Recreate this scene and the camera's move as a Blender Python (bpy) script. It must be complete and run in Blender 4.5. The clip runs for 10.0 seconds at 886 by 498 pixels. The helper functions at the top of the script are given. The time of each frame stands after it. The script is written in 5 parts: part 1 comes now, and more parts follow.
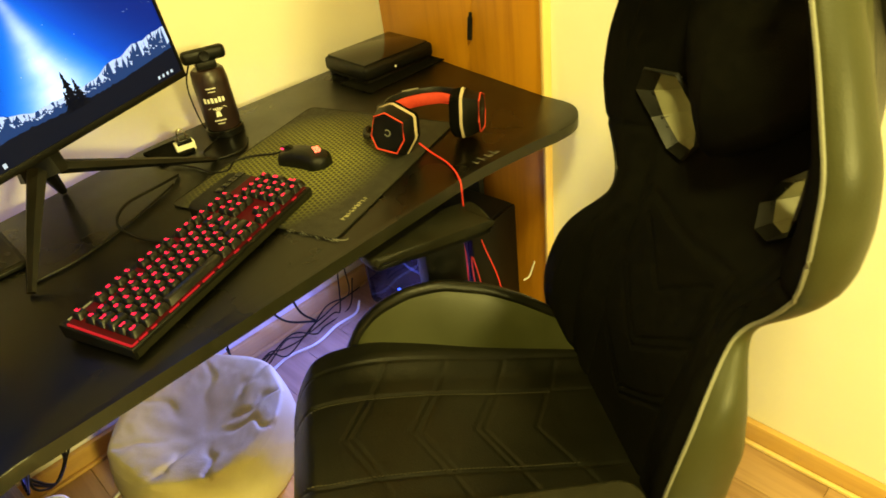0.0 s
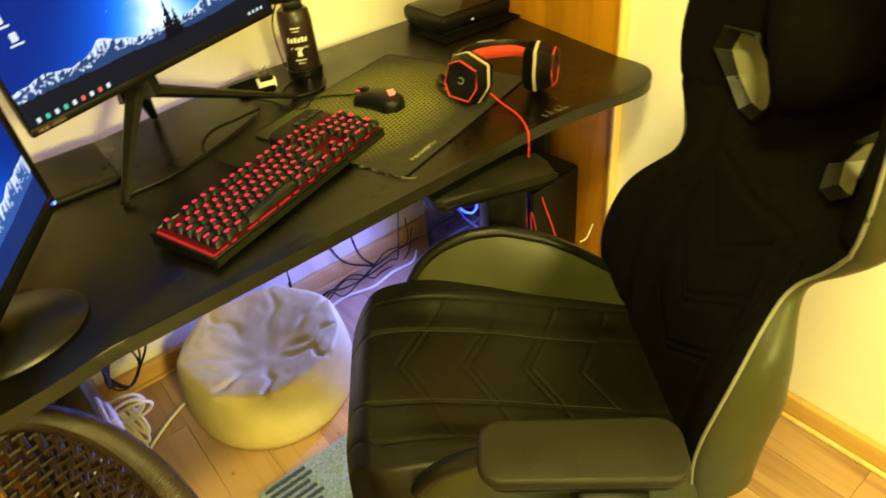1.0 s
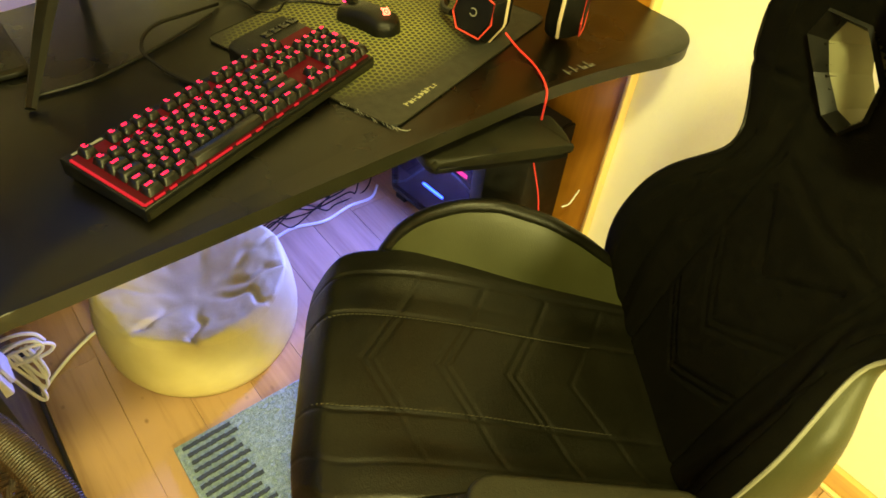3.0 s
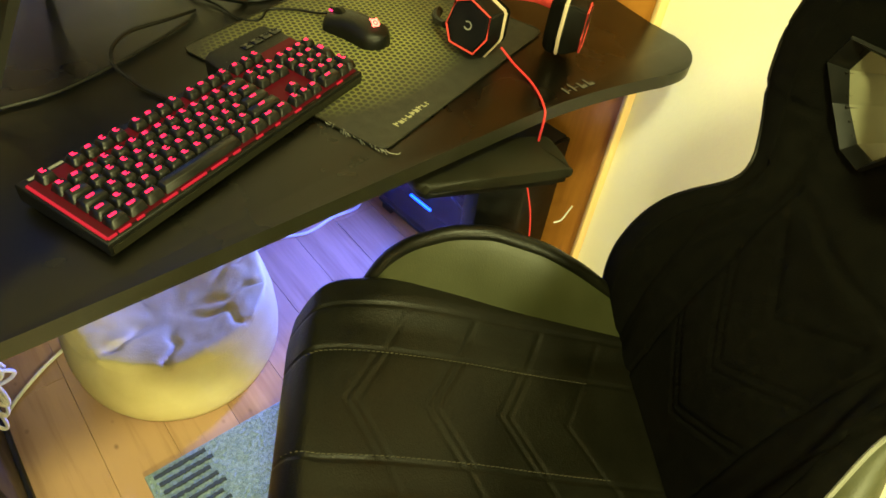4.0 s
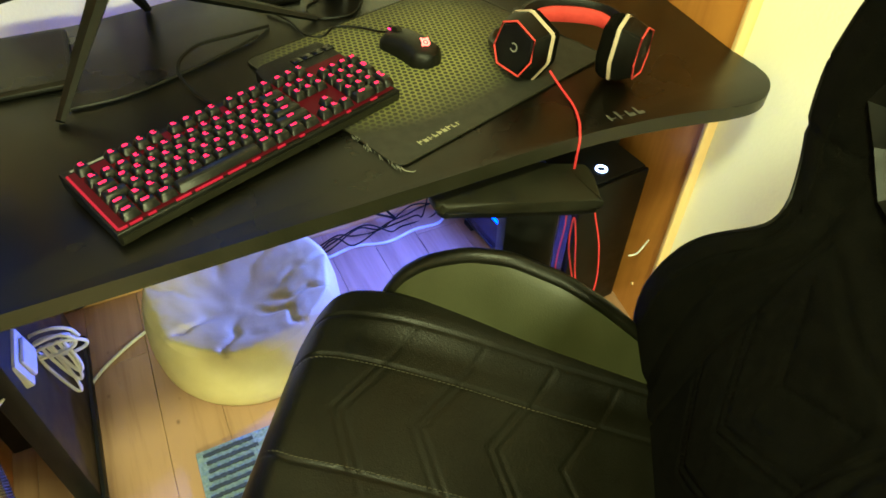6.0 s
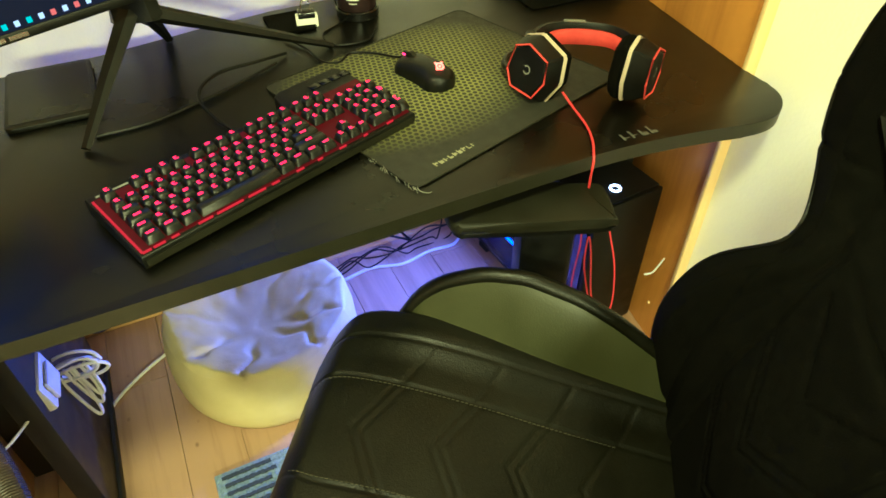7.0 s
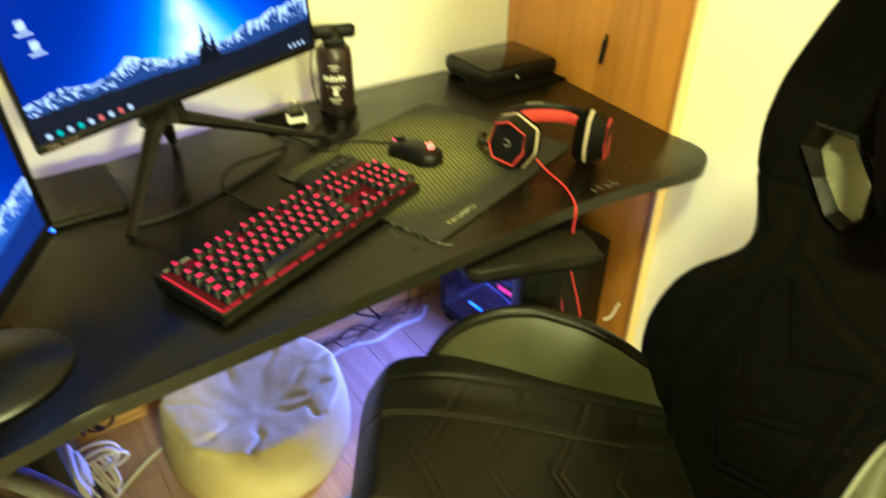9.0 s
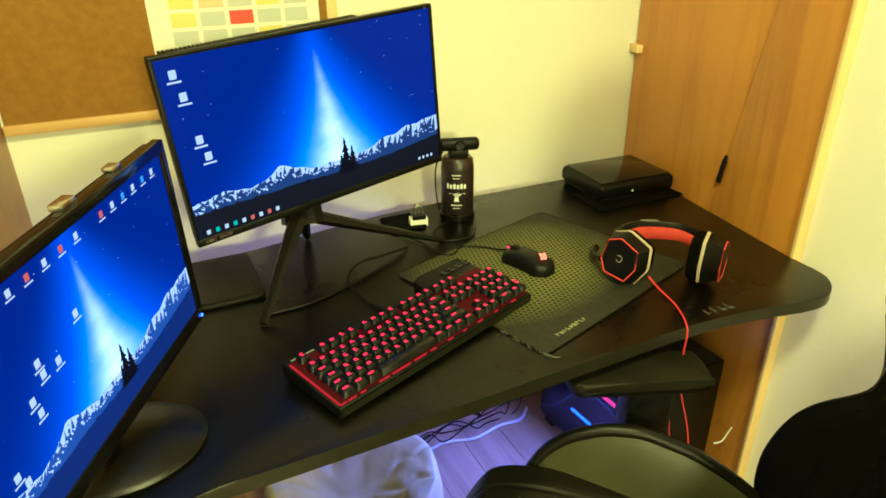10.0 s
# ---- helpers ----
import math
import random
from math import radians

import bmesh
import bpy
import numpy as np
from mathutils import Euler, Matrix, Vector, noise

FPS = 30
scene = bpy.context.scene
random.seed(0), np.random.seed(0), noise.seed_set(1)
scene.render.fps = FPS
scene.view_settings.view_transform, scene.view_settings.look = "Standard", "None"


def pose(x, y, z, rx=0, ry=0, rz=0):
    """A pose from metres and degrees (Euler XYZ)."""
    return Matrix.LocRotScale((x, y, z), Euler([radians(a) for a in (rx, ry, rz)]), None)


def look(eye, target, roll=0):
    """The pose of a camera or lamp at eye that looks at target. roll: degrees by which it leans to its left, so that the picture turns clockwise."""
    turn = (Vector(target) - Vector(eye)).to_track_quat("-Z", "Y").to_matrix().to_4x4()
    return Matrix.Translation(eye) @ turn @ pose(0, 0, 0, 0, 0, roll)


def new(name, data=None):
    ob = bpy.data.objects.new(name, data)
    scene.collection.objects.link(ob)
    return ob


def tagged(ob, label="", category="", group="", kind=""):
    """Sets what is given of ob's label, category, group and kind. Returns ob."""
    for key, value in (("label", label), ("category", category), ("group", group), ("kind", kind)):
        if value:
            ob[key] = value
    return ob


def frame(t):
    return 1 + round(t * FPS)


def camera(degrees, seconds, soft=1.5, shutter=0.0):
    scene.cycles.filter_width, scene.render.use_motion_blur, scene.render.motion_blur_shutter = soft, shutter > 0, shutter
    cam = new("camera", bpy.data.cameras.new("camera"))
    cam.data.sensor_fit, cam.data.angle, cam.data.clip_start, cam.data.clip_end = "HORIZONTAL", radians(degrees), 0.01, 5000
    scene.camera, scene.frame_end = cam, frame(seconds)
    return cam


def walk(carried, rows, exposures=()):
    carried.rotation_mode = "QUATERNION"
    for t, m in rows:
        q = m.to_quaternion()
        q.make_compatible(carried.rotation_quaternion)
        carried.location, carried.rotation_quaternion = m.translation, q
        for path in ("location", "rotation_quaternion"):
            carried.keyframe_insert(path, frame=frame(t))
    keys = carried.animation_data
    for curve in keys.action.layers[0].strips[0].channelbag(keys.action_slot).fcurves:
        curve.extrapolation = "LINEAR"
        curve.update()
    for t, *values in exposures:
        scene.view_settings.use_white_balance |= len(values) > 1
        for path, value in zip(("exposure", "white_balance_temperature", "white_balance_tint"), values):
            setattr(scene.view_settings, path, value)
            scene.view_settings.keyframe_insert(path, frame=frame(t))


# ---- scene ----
import functools

cam = camera(68.3, 10.0, soft=1.6, shutter=0.35)
PATH = [
    (0, (-0.12, -0.791, 1.345), (0.96, 0.434, 0.191), -7.7),
    (0.5, (-0.13, -0.841, 1.344), (0.938, 0.376, 0.171), -8.9),
    (1, (-0.173, -0.827, 1.336), (0.743, 0.472, 0.122), -6.5),
    (1.5, (-0.178, -0.764, 1.305), (0.791, 0.456, 0.051), 2.0),
    (2, (-0.155, -0.72, 1.299), (0.829, 0.439, 0.0), 4.7),
    (2.5, (-0.129, -0.67, 1.292), (0.824, 0.417, -0.091), 4.6),
    (4, (-0.066, -0.551, 1.277), (0.924, 0.454, -0.14), 8.2),
    (4.5, (-0.047, -0.551, 1.268), (0.941, 0.476, -0.135), 6.5),
    (5, (0.01, -0.59, 1.274), (0.921, 0.543, -0.1), 4.8),
    (5.5, (0.085, -0.622, 1.281), (0.802, 0.602, -0.129), 4.5),
    (7, (0.077, -0.643, 1.29), (0.713, 0.681, -0.067), -0.2),
    (7.5, (0.006, -0.6, 1.277), (0.784, 0.598, -0.123), 0.9),
    (8, (-0.044, -0.573, 1.265), (0.962, 0.441, -0.135), 6.4),
    (8.5, (-0.081, -0.633, 1.285), (0.971, 0.394, -0.07), 3.5),
    (9, (-0.154, -0.697, 1.319), (0.822, 0.647, 0.205), 0.4),
    (9.5, (-0.172, -0.725, 1.366), (0.635, 0.882, 0.488), -3.8),
    (10, (-0.178, -0.712, 1.373), (0.595, 0.908, 0.492), -0.6),
]
walk(cam, [(t, look(eye, target, roll)) for t, eye, target, roll in PATH],
     exposures=[(0, -0.15, 7000, 10), (1.2, 0.03, 7200, 9), (2.7, 0.2, 6500, 11), (4.0, 0.12, 5300, 14), (5.5, 0.1, 4800, 13), (7.4, 0.12, 4700, 13), (8.2, 0.28, 5200, 12), (9.0, 0.15, 5100, 12), (9.5, -0.08, 5000, 10), (10, -0.32, 5200, 9)])

# ---- light ----
world = bpy.data.worlds.new("night")
scene.world = world
world.use_nodes = True
world.node_tree.nodes["Background"].inputs[0].default_value = (0.02, 0.02, 0.03, 1)
world.node_tree.nodes["Background"].inputs[1].default_value = 0.3


def lamp(name, kind, m, power, colour, size):
    data = bpy.data.lights.new(name, kind)
    data.energy, data.color = power, colour
    if kind == "AREA":
        data.shape, data.size = "DISK", size
    else:
        data.shadow_soft_size = size
    ob = new(name, data)
    ob.matrix_world = m
    return ob


lamp("room_light", "AREA", pose(-0.12, -0.92, 2.44), 66, (1.0, 0.90, 0.27), 0.30)
# Added unseen lamp, low to the south, to light the walls and under the desk.
lamp("room_light", "AREA", look((-0.12, -2.95, 1.72), (0.2, 0.1, 0.6)), 98, (1.0, 0.89, 0.27), 0.36)
glow_lamp = lamp("computer_glow", "AREA", look((0.815, 0.43, 0.345), (0.05, 0.40, 0.08)), 12.0, (0.13, 0.18, 1.0), 0.14)
glow_lamp.data.spread = radians(135)


# ---- materials ----
def mat(name, colour, rough=0.5, metal=0.0, spec=0.5, second=None, scale=40.0, fine=300.0, bump=0.1, emit=None, power=0.0, coat=0.0, stretch=(1, 1, 1), detail=5.0, glow=None):
    m = bpy.data.materials.new(name)
    m.use_nodes = True
    n, l = m.node_tree.nodes, m.node_tree.links
    b = n["Principled BSDF"]
    b.inputs["Base Color"].default_value = (*colour, 1)
    b.inputs["Roughness"].default_value = rough
    b.inputs["Metallic"].default_value = metal
    b.inputs["Specular IOR Level"].default_value = spec
    b.inputs["Coat Weight"].default_value = coat
    if emit:
        b.inputs["Emission Color"].default_value = (*emit, 1)
        b.inputs["Emission Strength"].default_value = power
    tc = n.new("ShaderNodeTexCoord")
    mp = n.new("ShaderNodeMapping")
    mp.inputs["Scale"].default_value = stretch
    l.new(tc.outputs["Object"], mp.inputs[0])
    big = n.new("ShaderNodeTexNoise")
    big.inputs["Scale"].default_value, big.inputs["Detail"].default_value = scale, detail
    l.new(mp.outputs[0], big.inputs["Vector"])
    if second:
        mix = n.new("ShaderNodeMix")
        mix.data_type = "RGBA"
        mix.inputs["A"].default_value, mix.inputs["B"].default_value = (*colour, 1), (*second, 1)
        ramp = n.new("ShaderNodeMapRange")
        ramp.inputs[1].default_value, ramp.inputs[2].default_value = 0.35, 0.65
        l.new(big.outputs[0], ramp.inputs[0])
        l.new(ramp.outputs[0], mix.inputs["Factor"])
        l.new(mix.outputs["Result"], b.inputs["Base Color"])
    rr = n.new("ShaderNodeMapRange")
    rr.inputs[1].default_value, rr.inputs[2].default_value = 0.3, 0.7
    rr.inputs[3].default_value, rr.inputs[4].default_value = max(0.02, rough - 0.07), min(1, rough + 0.07)
    l.new(big.outputs[0], rr.inputs[0])
    l.new(rr.outputs[0], b.inputs["Roughness"])
    if bump:
        sm = n.new("ShaderNodeTexNoise")
        sm.inputs["Scale"].default_value, sm.inputs["Detail"].default_value = fine, 3
        l.new(mp.outputs[0], sm.inputs["Vector"])
        bp = n.new("ShaderNodeBump")
        bp.inputs["Strength"].default_value, bp.inputs["Distance"].default_value = bump, 0.002
        l.new(sm.outputs[0], bp.inputs["Height"])
        l.new(bp.outputs[0], b.inputs["Normal"])
    return m


def glow(name, colour, power):
    m = mat(name, (0.003, 0.003, 0.003), 0.5, bump=0, emit=colour, power=power, spec=0.08)
    return m


M_WALL = mat("wall_paint", (0.80, 0.77, 0.66), 0.85, second=(0.76, 0.73, 0.62), scale=3, fine=160, bump=0.25)
M_CEIL = mat("ceiling_paint", (0.8, 0.78, 0.72), 0.9, second=(0.77, 0.75, 0.69), scale=2, fine=120, bump=0.2)
M_DESK = mat("black_laminate", (0.0010, 0.0010, 0.0005), 0.31, second=(0.0018, 0.0017, 0.0009), scale=6, fine=700, bump=0.10, spec=0.30)
# Lighter than the desktop: light caught by the edge is put into this colour.
M_EDGE = mat("black_edge_lightened", (0.011, 0.0105, 0.0045), 0.42, scale=20, fine=400, bump=0.1)
M_STEEL = mat("black_coated_steel", (0.006, 0.006, 0.006), 0.45, scale=20, fine=500, bump=0.15, second=(0.009, 0.009, 0.009), spec=0.3)
M_PLASTIC = mat("black_plastic", (0.003, 0.003, 0.0024), 0.42, second=(0.0045, 0.0045, 0.0035), scale=30, fine=900, bump=0.15, spec=0.20)
M_GLOSS = mat("glossy_black_plastic", (0.004, 0.004, 0.004), 0.12, scale=10, bump=0, spec=0.35)
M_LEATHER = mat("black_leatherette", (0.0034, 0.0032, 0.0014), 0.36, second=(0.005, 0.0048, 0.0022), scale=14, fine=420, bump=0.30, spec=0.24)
# Paler olive leatherette: lamp light on bolsters and wing sides put into the colour.
M_LIT_LEATHER = mat("lit_smooth_leatherette", (0.026, 0.0275, 0.0085), 0.44, second=(0.032, 0.0335, 0.011), scale=10, fine=420, bump=0.14, spec=0.28)
M_CLOTH = mat("black_fabric", (0.0024, 0.0023, 0.0014), 0.9, second=(0.0042, 0.004, 0.0026), scale=60, fine=900, bump=0.8, spec=0.05)
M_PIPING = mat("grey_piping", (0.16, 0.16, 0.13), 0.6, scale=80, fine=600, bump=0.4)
M_ARM = mat("armrest_rubber", (0.008, 0.0075, 0.0032), 0.5, second=(0.010, 0.0095, 0.0042), scale=20, fine=700, bump=0.3, spec=0.24)
M_TRIMGREY = mat("grey_trim_plastic", (0.13, 0.125, 0.075), 0.5, second=(0.145, 0.14, 0.085), scale=30, fine=700, bump=0.1, spec=0.3)
M_KEYCAP = mat("keycap_plastic", (0.003, 0.003, 0.0026), 0.34, second=(0.0045, 0.0045, 0.004), scale=40, fine=900, bump=0.1, spec=0.32)
M_RED = mat("red_cable", (0.65, 0.035, 0.03), 0.5, scale=60, fine=400, bump=0.2)
M_REDPAD = mat("red_padding", (0.62, 0.05, 0.025), 0.75, second=(0.52, 0.035, 0.02), scale=50, fine=600, bump=0.4)
M_WHITE = mat("white_plastic", (0.78, 0.77, 0.72), 0.4, second=(0.7, 0.69, 0.64), scale=20, fine=300, bump=0.05)
M_CUSHION = mat("pale_ear_trim", (0.60, 0.50, 0.36), 0.6, scale=30, fine=300, bump=0.1)
M_POUF = mat("cream_leatherette", (0.62, 0.53, 0.24), 0.55, second=(0.56, 0.47, 0.20), scale=12, fine=350, bump=0.3)
M_WICKER = mat("brown_rattan", (0.009, 0.0045, 0.0018), 0.45, second=(0.022, 0.010, 0.0035), scale=60, fine=200, bump=0.6)
M_CORK = mat("cork", (0.27, 0.125, 0.006), 0.95, second=(0.235, 0.108, 0.005), scale=60, fine=320, bump=0.8)
M_PAPER = mat("paper", (0.75, 0.74, 0.66), 0.8, second=(0.72, 0.71, 0.63), scale=8, fine=200, bump=0.05)
M_CHROME = mat("bare_metal", (0.55, 0.55, 0.53), 0.25, metal=1, scale=30, bump=0)
M_THREAD = mat("tan_thread", (0.04, 0.036, 0.018), 0.7, scale=80, fine=600, bump=0.2)
M_LEGEND = glow("red_key_legend", (1.0, 0.012, 0.045), 4.6)
M_REDGLOW = glow("red_backlight", (1.0, 0.01, 0.02), 0.10)
M_REDEDGE = glow("red_edge_light", (1.0, 0.02, 0.03), 0.7)
M_MOUSELOGO = glow("mouse_logo_light", (1.0, 0.16, 0.07), 5.0)
M_BLUELED = glow("blue_led", (0.05, 0.12, 1.0), 9.0)
M_WHITELED = glow("white_led", (0.75, 0.85, 1.0), 6.0)
M_REDLED = glow("red_led", (1.0, 0.03, 0.12), 3.0)


def wood(name, light, dark, along, rough=0.4, knots=False):
    """Grain runs along the axis named."""
    m = bpy.data.materials.new(name)
    m.use_nodes = True
    n, l = m.node_tree.nodes, m.node_tree.links
    b = n["Principled BSDF"]
    tc, mp, oi = n.new("ShaderNodeTexCoord"), n.new("ShaderNodeMapping"), n.new("ShaderNodeObjectInfo")
    s = [14.0, 14.0, 14.0]
    s["xyz".index(along)] = 0.9
    mp.inputs["Scale"].default_value = s
    off = n.new("ShaderNodeVectorMath")
    off.operation = "ADD"
    mul = n.new("ShaderNodeVectorMath")
    mul.operation = "SCALE"
    mul.inputs[0].default_value = (7.0, 11.0, 5.0)
    l.new(oi.outputs["Random"], mul.inputs["Scale"])
    l.new(tc.outputs["Object"], off.inputs[0])
    l.new(mul.outputs[0], off.inputs[1])
    l.new(off.outputs[0], mp.inputs[0])
    a = n.new("ShaderNodeTexNoise")
    a.inputs["Scale"].default_value, a.inputs["Detail"].default_value, a.inputs["Distortion"].default_value = 1.0, 8, 1.2
    l.new(mp.outputs[0], a.inputs["Vector"])
    f = n.new("ShaderNodeTexNoise")
    f.inputs["Scale"].default_value, f.inputs["Detail"].default_value = 9.0, 6
    l.new(mp.outputs[0], f.inputs["Vector"])
    add = n.new("ShaderNodeMath")
    add.operation = "MULTIPLY_ADD"
    add.inputs[1].default_value = 0.35
    l.new(f.outputs[0], add.inputs[0])
    l.new(a.outputs[0], add.inputs[2])
    var = n.new("ShaderNodeMath")
    var.operation = "MULTIPLY_ADD"
    var.inputs[1].default_value = 0.22
    l.new(oi.outputs["Random"], var.inputs[0])
    l.new(add.outputs[0], var.inputs[2])
    cr = n.new("ShaderNodeValToRGB")
    cr.color_ramp.elements[0].position, cr.color_ramp.elements[0].color = 0.52, (*dark, 1)
    cr.color_ramp.elements[1].position, cr.color_ramp.elements[1].color = 0.88, (*light, 1)
    l.new(var.outputs[0], cr.inputs[0])
    l.new(cr.outputs[0], b.inputs["Base Color"])
    if knots:
        vm, vo, rg, mx = n.new("ShaderNodeMapping"), n.new("ShaderNodeTexVoronoi"), n.new("ShaderNodeMapRange"), n.new("ShaderNodeMix")
        vm.inputs["Scale"].default_value = (2.6, 1.7, 1.0)
        l.new(off.outputs[0], vm.inputs[0])
        l.new(vm.outputs[0], vo.inputs["Vector"])
        rg.inputs[1].default_value, rg.inputs[2].default_value, rg.inputs[3].default_value, rg.inputs[4].default_value = 0.01, 0.075, 0.7, 0.0
        l.new(vo.outputs["Distance"], rg.inputs[0])
        mx.data_type = "RGBA"
        mx.inputs["B"].default_value = (dark[0] * 0.42, dark[1] * 0.36, dark[2] * 0.36, 1)
        l.new(rg.outputs[0], mx.inputs["Factor"])
        l.new(cr.outputs[0], mx.inputs["A"])
        l.new(mx.outputs["Result"], b.inputs["Base Color"])
    b.inputs["Roughness"].default_value = rough
    bp = n.new("ShaderNodeBump")
    bp.inputs["Strength"].default_value, bp.inputs["Distance"].default_value = 0.12, 0.002
    l.new(f.outputs[0], bp.inputs["Height"])
    l.new(bp.outputs[0], b.inputs["Normal"])
    return m


M_DOOR = wood("honey_wood_door", (0.52, 0.225, 0.016), (0.40, 0.155, 0.010), "z", 0.42)
M_DOORY = wood("honey_wood_panel", (0.52, 0.225, 0.016), (0.38, 0.145, 0.009), "y", 0.38)
M_TRIMY = wood("pale_wood_strip", (0.78, 0.58, 0.27), (0.68, 0.46, 0.18), "y", 0.45)
M_TRIM = wood("light_wood_trim", (0.62, 0.38, 0.13), (0.50, 0.28, 0.085), "y", 0.45)
M_TRIMX = wood("light_wood_trim_x", (0.62, 0.38, 0.13), (0.50, 0.28, 0.085), "x", 0.45)
M_TRIMZ = wood("pale_wood_edge", (0.78, 0.58, 0.27), (0.68, 0.46, 0.18), "z", 0.45)
M_FLOOR = wood("laminate_floor", (0.40, 0.245, 0.135), (0.235, 0.128, 0.062), "y", 0.34, True)


# ---- building helpers ----
def thing(name, label, category, m=None, group="", kind=""):
    ob = new(name)
    ob.empty_display_size = 0.05
    if m is not None:
        ob.matrix_world = m
    return tagged(ob, label, category, group, kind)


def mesh_of(name, bm, material, smooth=True, angle=40):
    bmesh.ops.recalc_face_normals(bm, faces=bm.faces)
    me = bpy.data.meshes.new(name)
    bm.to_mesh(me)
    bm.free()
    for m in material if isinstance(material, (list, tuple)) else [material]:
        me.materials.append(m)
    if smooth:
        me.shade_smooth()
        me.set_sharp_from_angle(angle=radians(angle))
    return me


def part(name, bm, material, parent=None, label="", m=None, smooth=True, angle=40):
    ob = new(name, mesh_of(name, bm, material, smooth, angle))
    ob.parent = parent
    if m is not None:
        ob.matrix_basis = m
    return tagged(ob, label)


def solo(name, bm, material, label, category, m=None, group="", kind="", smooth=True, angle=40):
    ob = part(name, bm, material, None, "", m, smooth, angle)
    return tagged(ob, label, category, group, kind)


def box(lo, hi, r=0.0, seg=2, bm=None):
    own = bmesh.new()
    bmesh.ops.create_cube(own, size=1)
    c = [(a + b) / 2 for a, b in zip(lo, hi)]
    s = [b - a for a, b in zip(lo, hi)]
    for v in own.verts:
        v.co = Vector((c[i] + v.co[i] * s[i] for i in range(3)))
    if r:
        bmesh.ops.bevel(own, geom=own.edges[:], offset=r, segments=seg, profile=0.5, affect="EDGES")
    if bm is None:
        return own
    return merge(bm, own)


def merge(bm, other, m=None):
    me = bpy.data.meshes.new("tmp")
    other.to_mesh(me)
    other.free()
    if m is not None:
        me.transform(m)
    bm.from_mesh(me)
    bpy.data.meshes.remove(me)
    return bm


def slab(outline, z0, z1, r=0.0, seg=3):
    """A plate of this outline, its upper and lower edges rounded."""
    bm = bmesh.new()
    f = bm.faces.new([bm.verts.new((x, y, z0)) for x, y in outline])
    out = bmesh.ops.extrude_face_region(bm, geom=[f])
    top = [v for v in out["geom"] if isinstance(v, bmesh.types.BMVert)]
    for v in top:
        v.co.z = z1
    if r:
        e = [e for e in bm.edges if abs(e.verts[0].co.z - e.verts[1].co.z) < 1e-6]
        bmesh.ops.bevel(bm, geom=e, offset=r, segments=seg, profile=0.5, affect="EDGES")
    return bm


def smooth_line(pts, per=8):
    """A smooth line through the points."""
    p = [Vector(q) for q in pts]
    p = [p[0] * 2 - p[1]] + p + [p[-1] * 2 - p[-2]]
    out = []
    for i in range(1, len(p) - 2):
        for k in range(per):
            t = k / per
            a, b, c, d = p[i - 1:i + 3]
            out.append(0.5 * ((2 * b) + (c - a) * t + (2 * a - 5 * b + 4 * c - d) * t * t + (3 * b - a - 3 * c + d) * t ** 3))
    out.append(p[-2])
    return out


def tube(pts, radius, n=8, bm=None, closed=False, flat=1.0):
    """A round rod along pts; radius may be a function of the share of the way."""
    bm = bm or bmesh.new()
    pts = [Vector(q) for q in pts]
    up = Vector((0, 0, 1))
    rings = []
    for i, q in enumerate(pts):
        a, b = (pts[i - 1], pts[(i + 1) % len(pts)]) if closed else (pts[max(i - 1, 0)], pts[min(i + 1, len(pts) - 1)])
        d = (b - a).normalized()
        side = d.cross(up)
        if side.length < 0.05:
            side = d.cross(Vector((1, 0, 0)))
        side.normalize()
        nor = side.cross(d)
        r = radius(i / (len(pts) - 1)) if callable(radius) else radius
        rings.append([bm.verts.new(q + side * math.cos(2 * math.pi * k / n) * r + nor * math.sin(2 * math.pi * k / n) * r * flat) for k in range(n)])
    last = len(rings) if closed else len(rings) - 1
    for i in range(last):
        a, b = rings[i], rings[(i + 1) % len(rings)]
        for k in range(n):
            bm.faces.new((a[k], a[(k + 1) % n], b[(k + 1) % n], b[k]))
    if not closed:
        bm.faces.new(rings[0])
        bm.faces.new(rings[-1][::-1])
    return bm


def lathe(profile, n=40):
    """Turned about z: rows of radius, height."""
    bm = bmesh.new()
    rings = [[bm.verts.new((r * math.cos(2 * math.pi * k / n), r * math.sin(2 * math.pi * k / n), z)) for k in range(n)] for r, z in profile]
    for a, b in zip(rings, rings[1:]):
        for k in range(n):
            bm.faces.new((a[k], a[(k + 1) % n], b[(k + 1) % n], b[k]))
    bm.faces.new(rings[0][::-1])
    bm.faces.new(rings[-1])
    return bm


def smoothstep(a, b, x):
    t = min(1, max(0, (x - a) / (b - a)))
    return t * t * (3 - 2 * t)


def table(x, rows):
    """Linear between rows of x, y."""
    if x <= rows[0][0]:
        return rows[0][1]
    for (a, p), (b, q) in zip(rows, rows[1:]):
        if x <= b:
            return p + (q - p) * (x - a) / (b - a)
    return rows[-1][1]


def print_bars(count, height, width, material, m, name, parent):
    """A row of small upright bars that stands for a printed word."""
    rnd = random.Random(count)
    bm = bmesh.new()
    step = width / count
    for k in range(count):
        x = k * step
        h = height * rnd.choice((0.8, 1.0, 0.9))
        box((x, 0, 0), (x + step * 0.22, h, 0.0003), bm=bm)
        box((x + step * 0.22, h * rnd.choice((0.0, 0.4, 0.8)), 0), (x + step * 0.72, h * 0.2 + h * 0.75 * rnd.random(), 0.0002), bm=bm)
    return part(name, bm, material, parent, "printed word in pale bars", m)


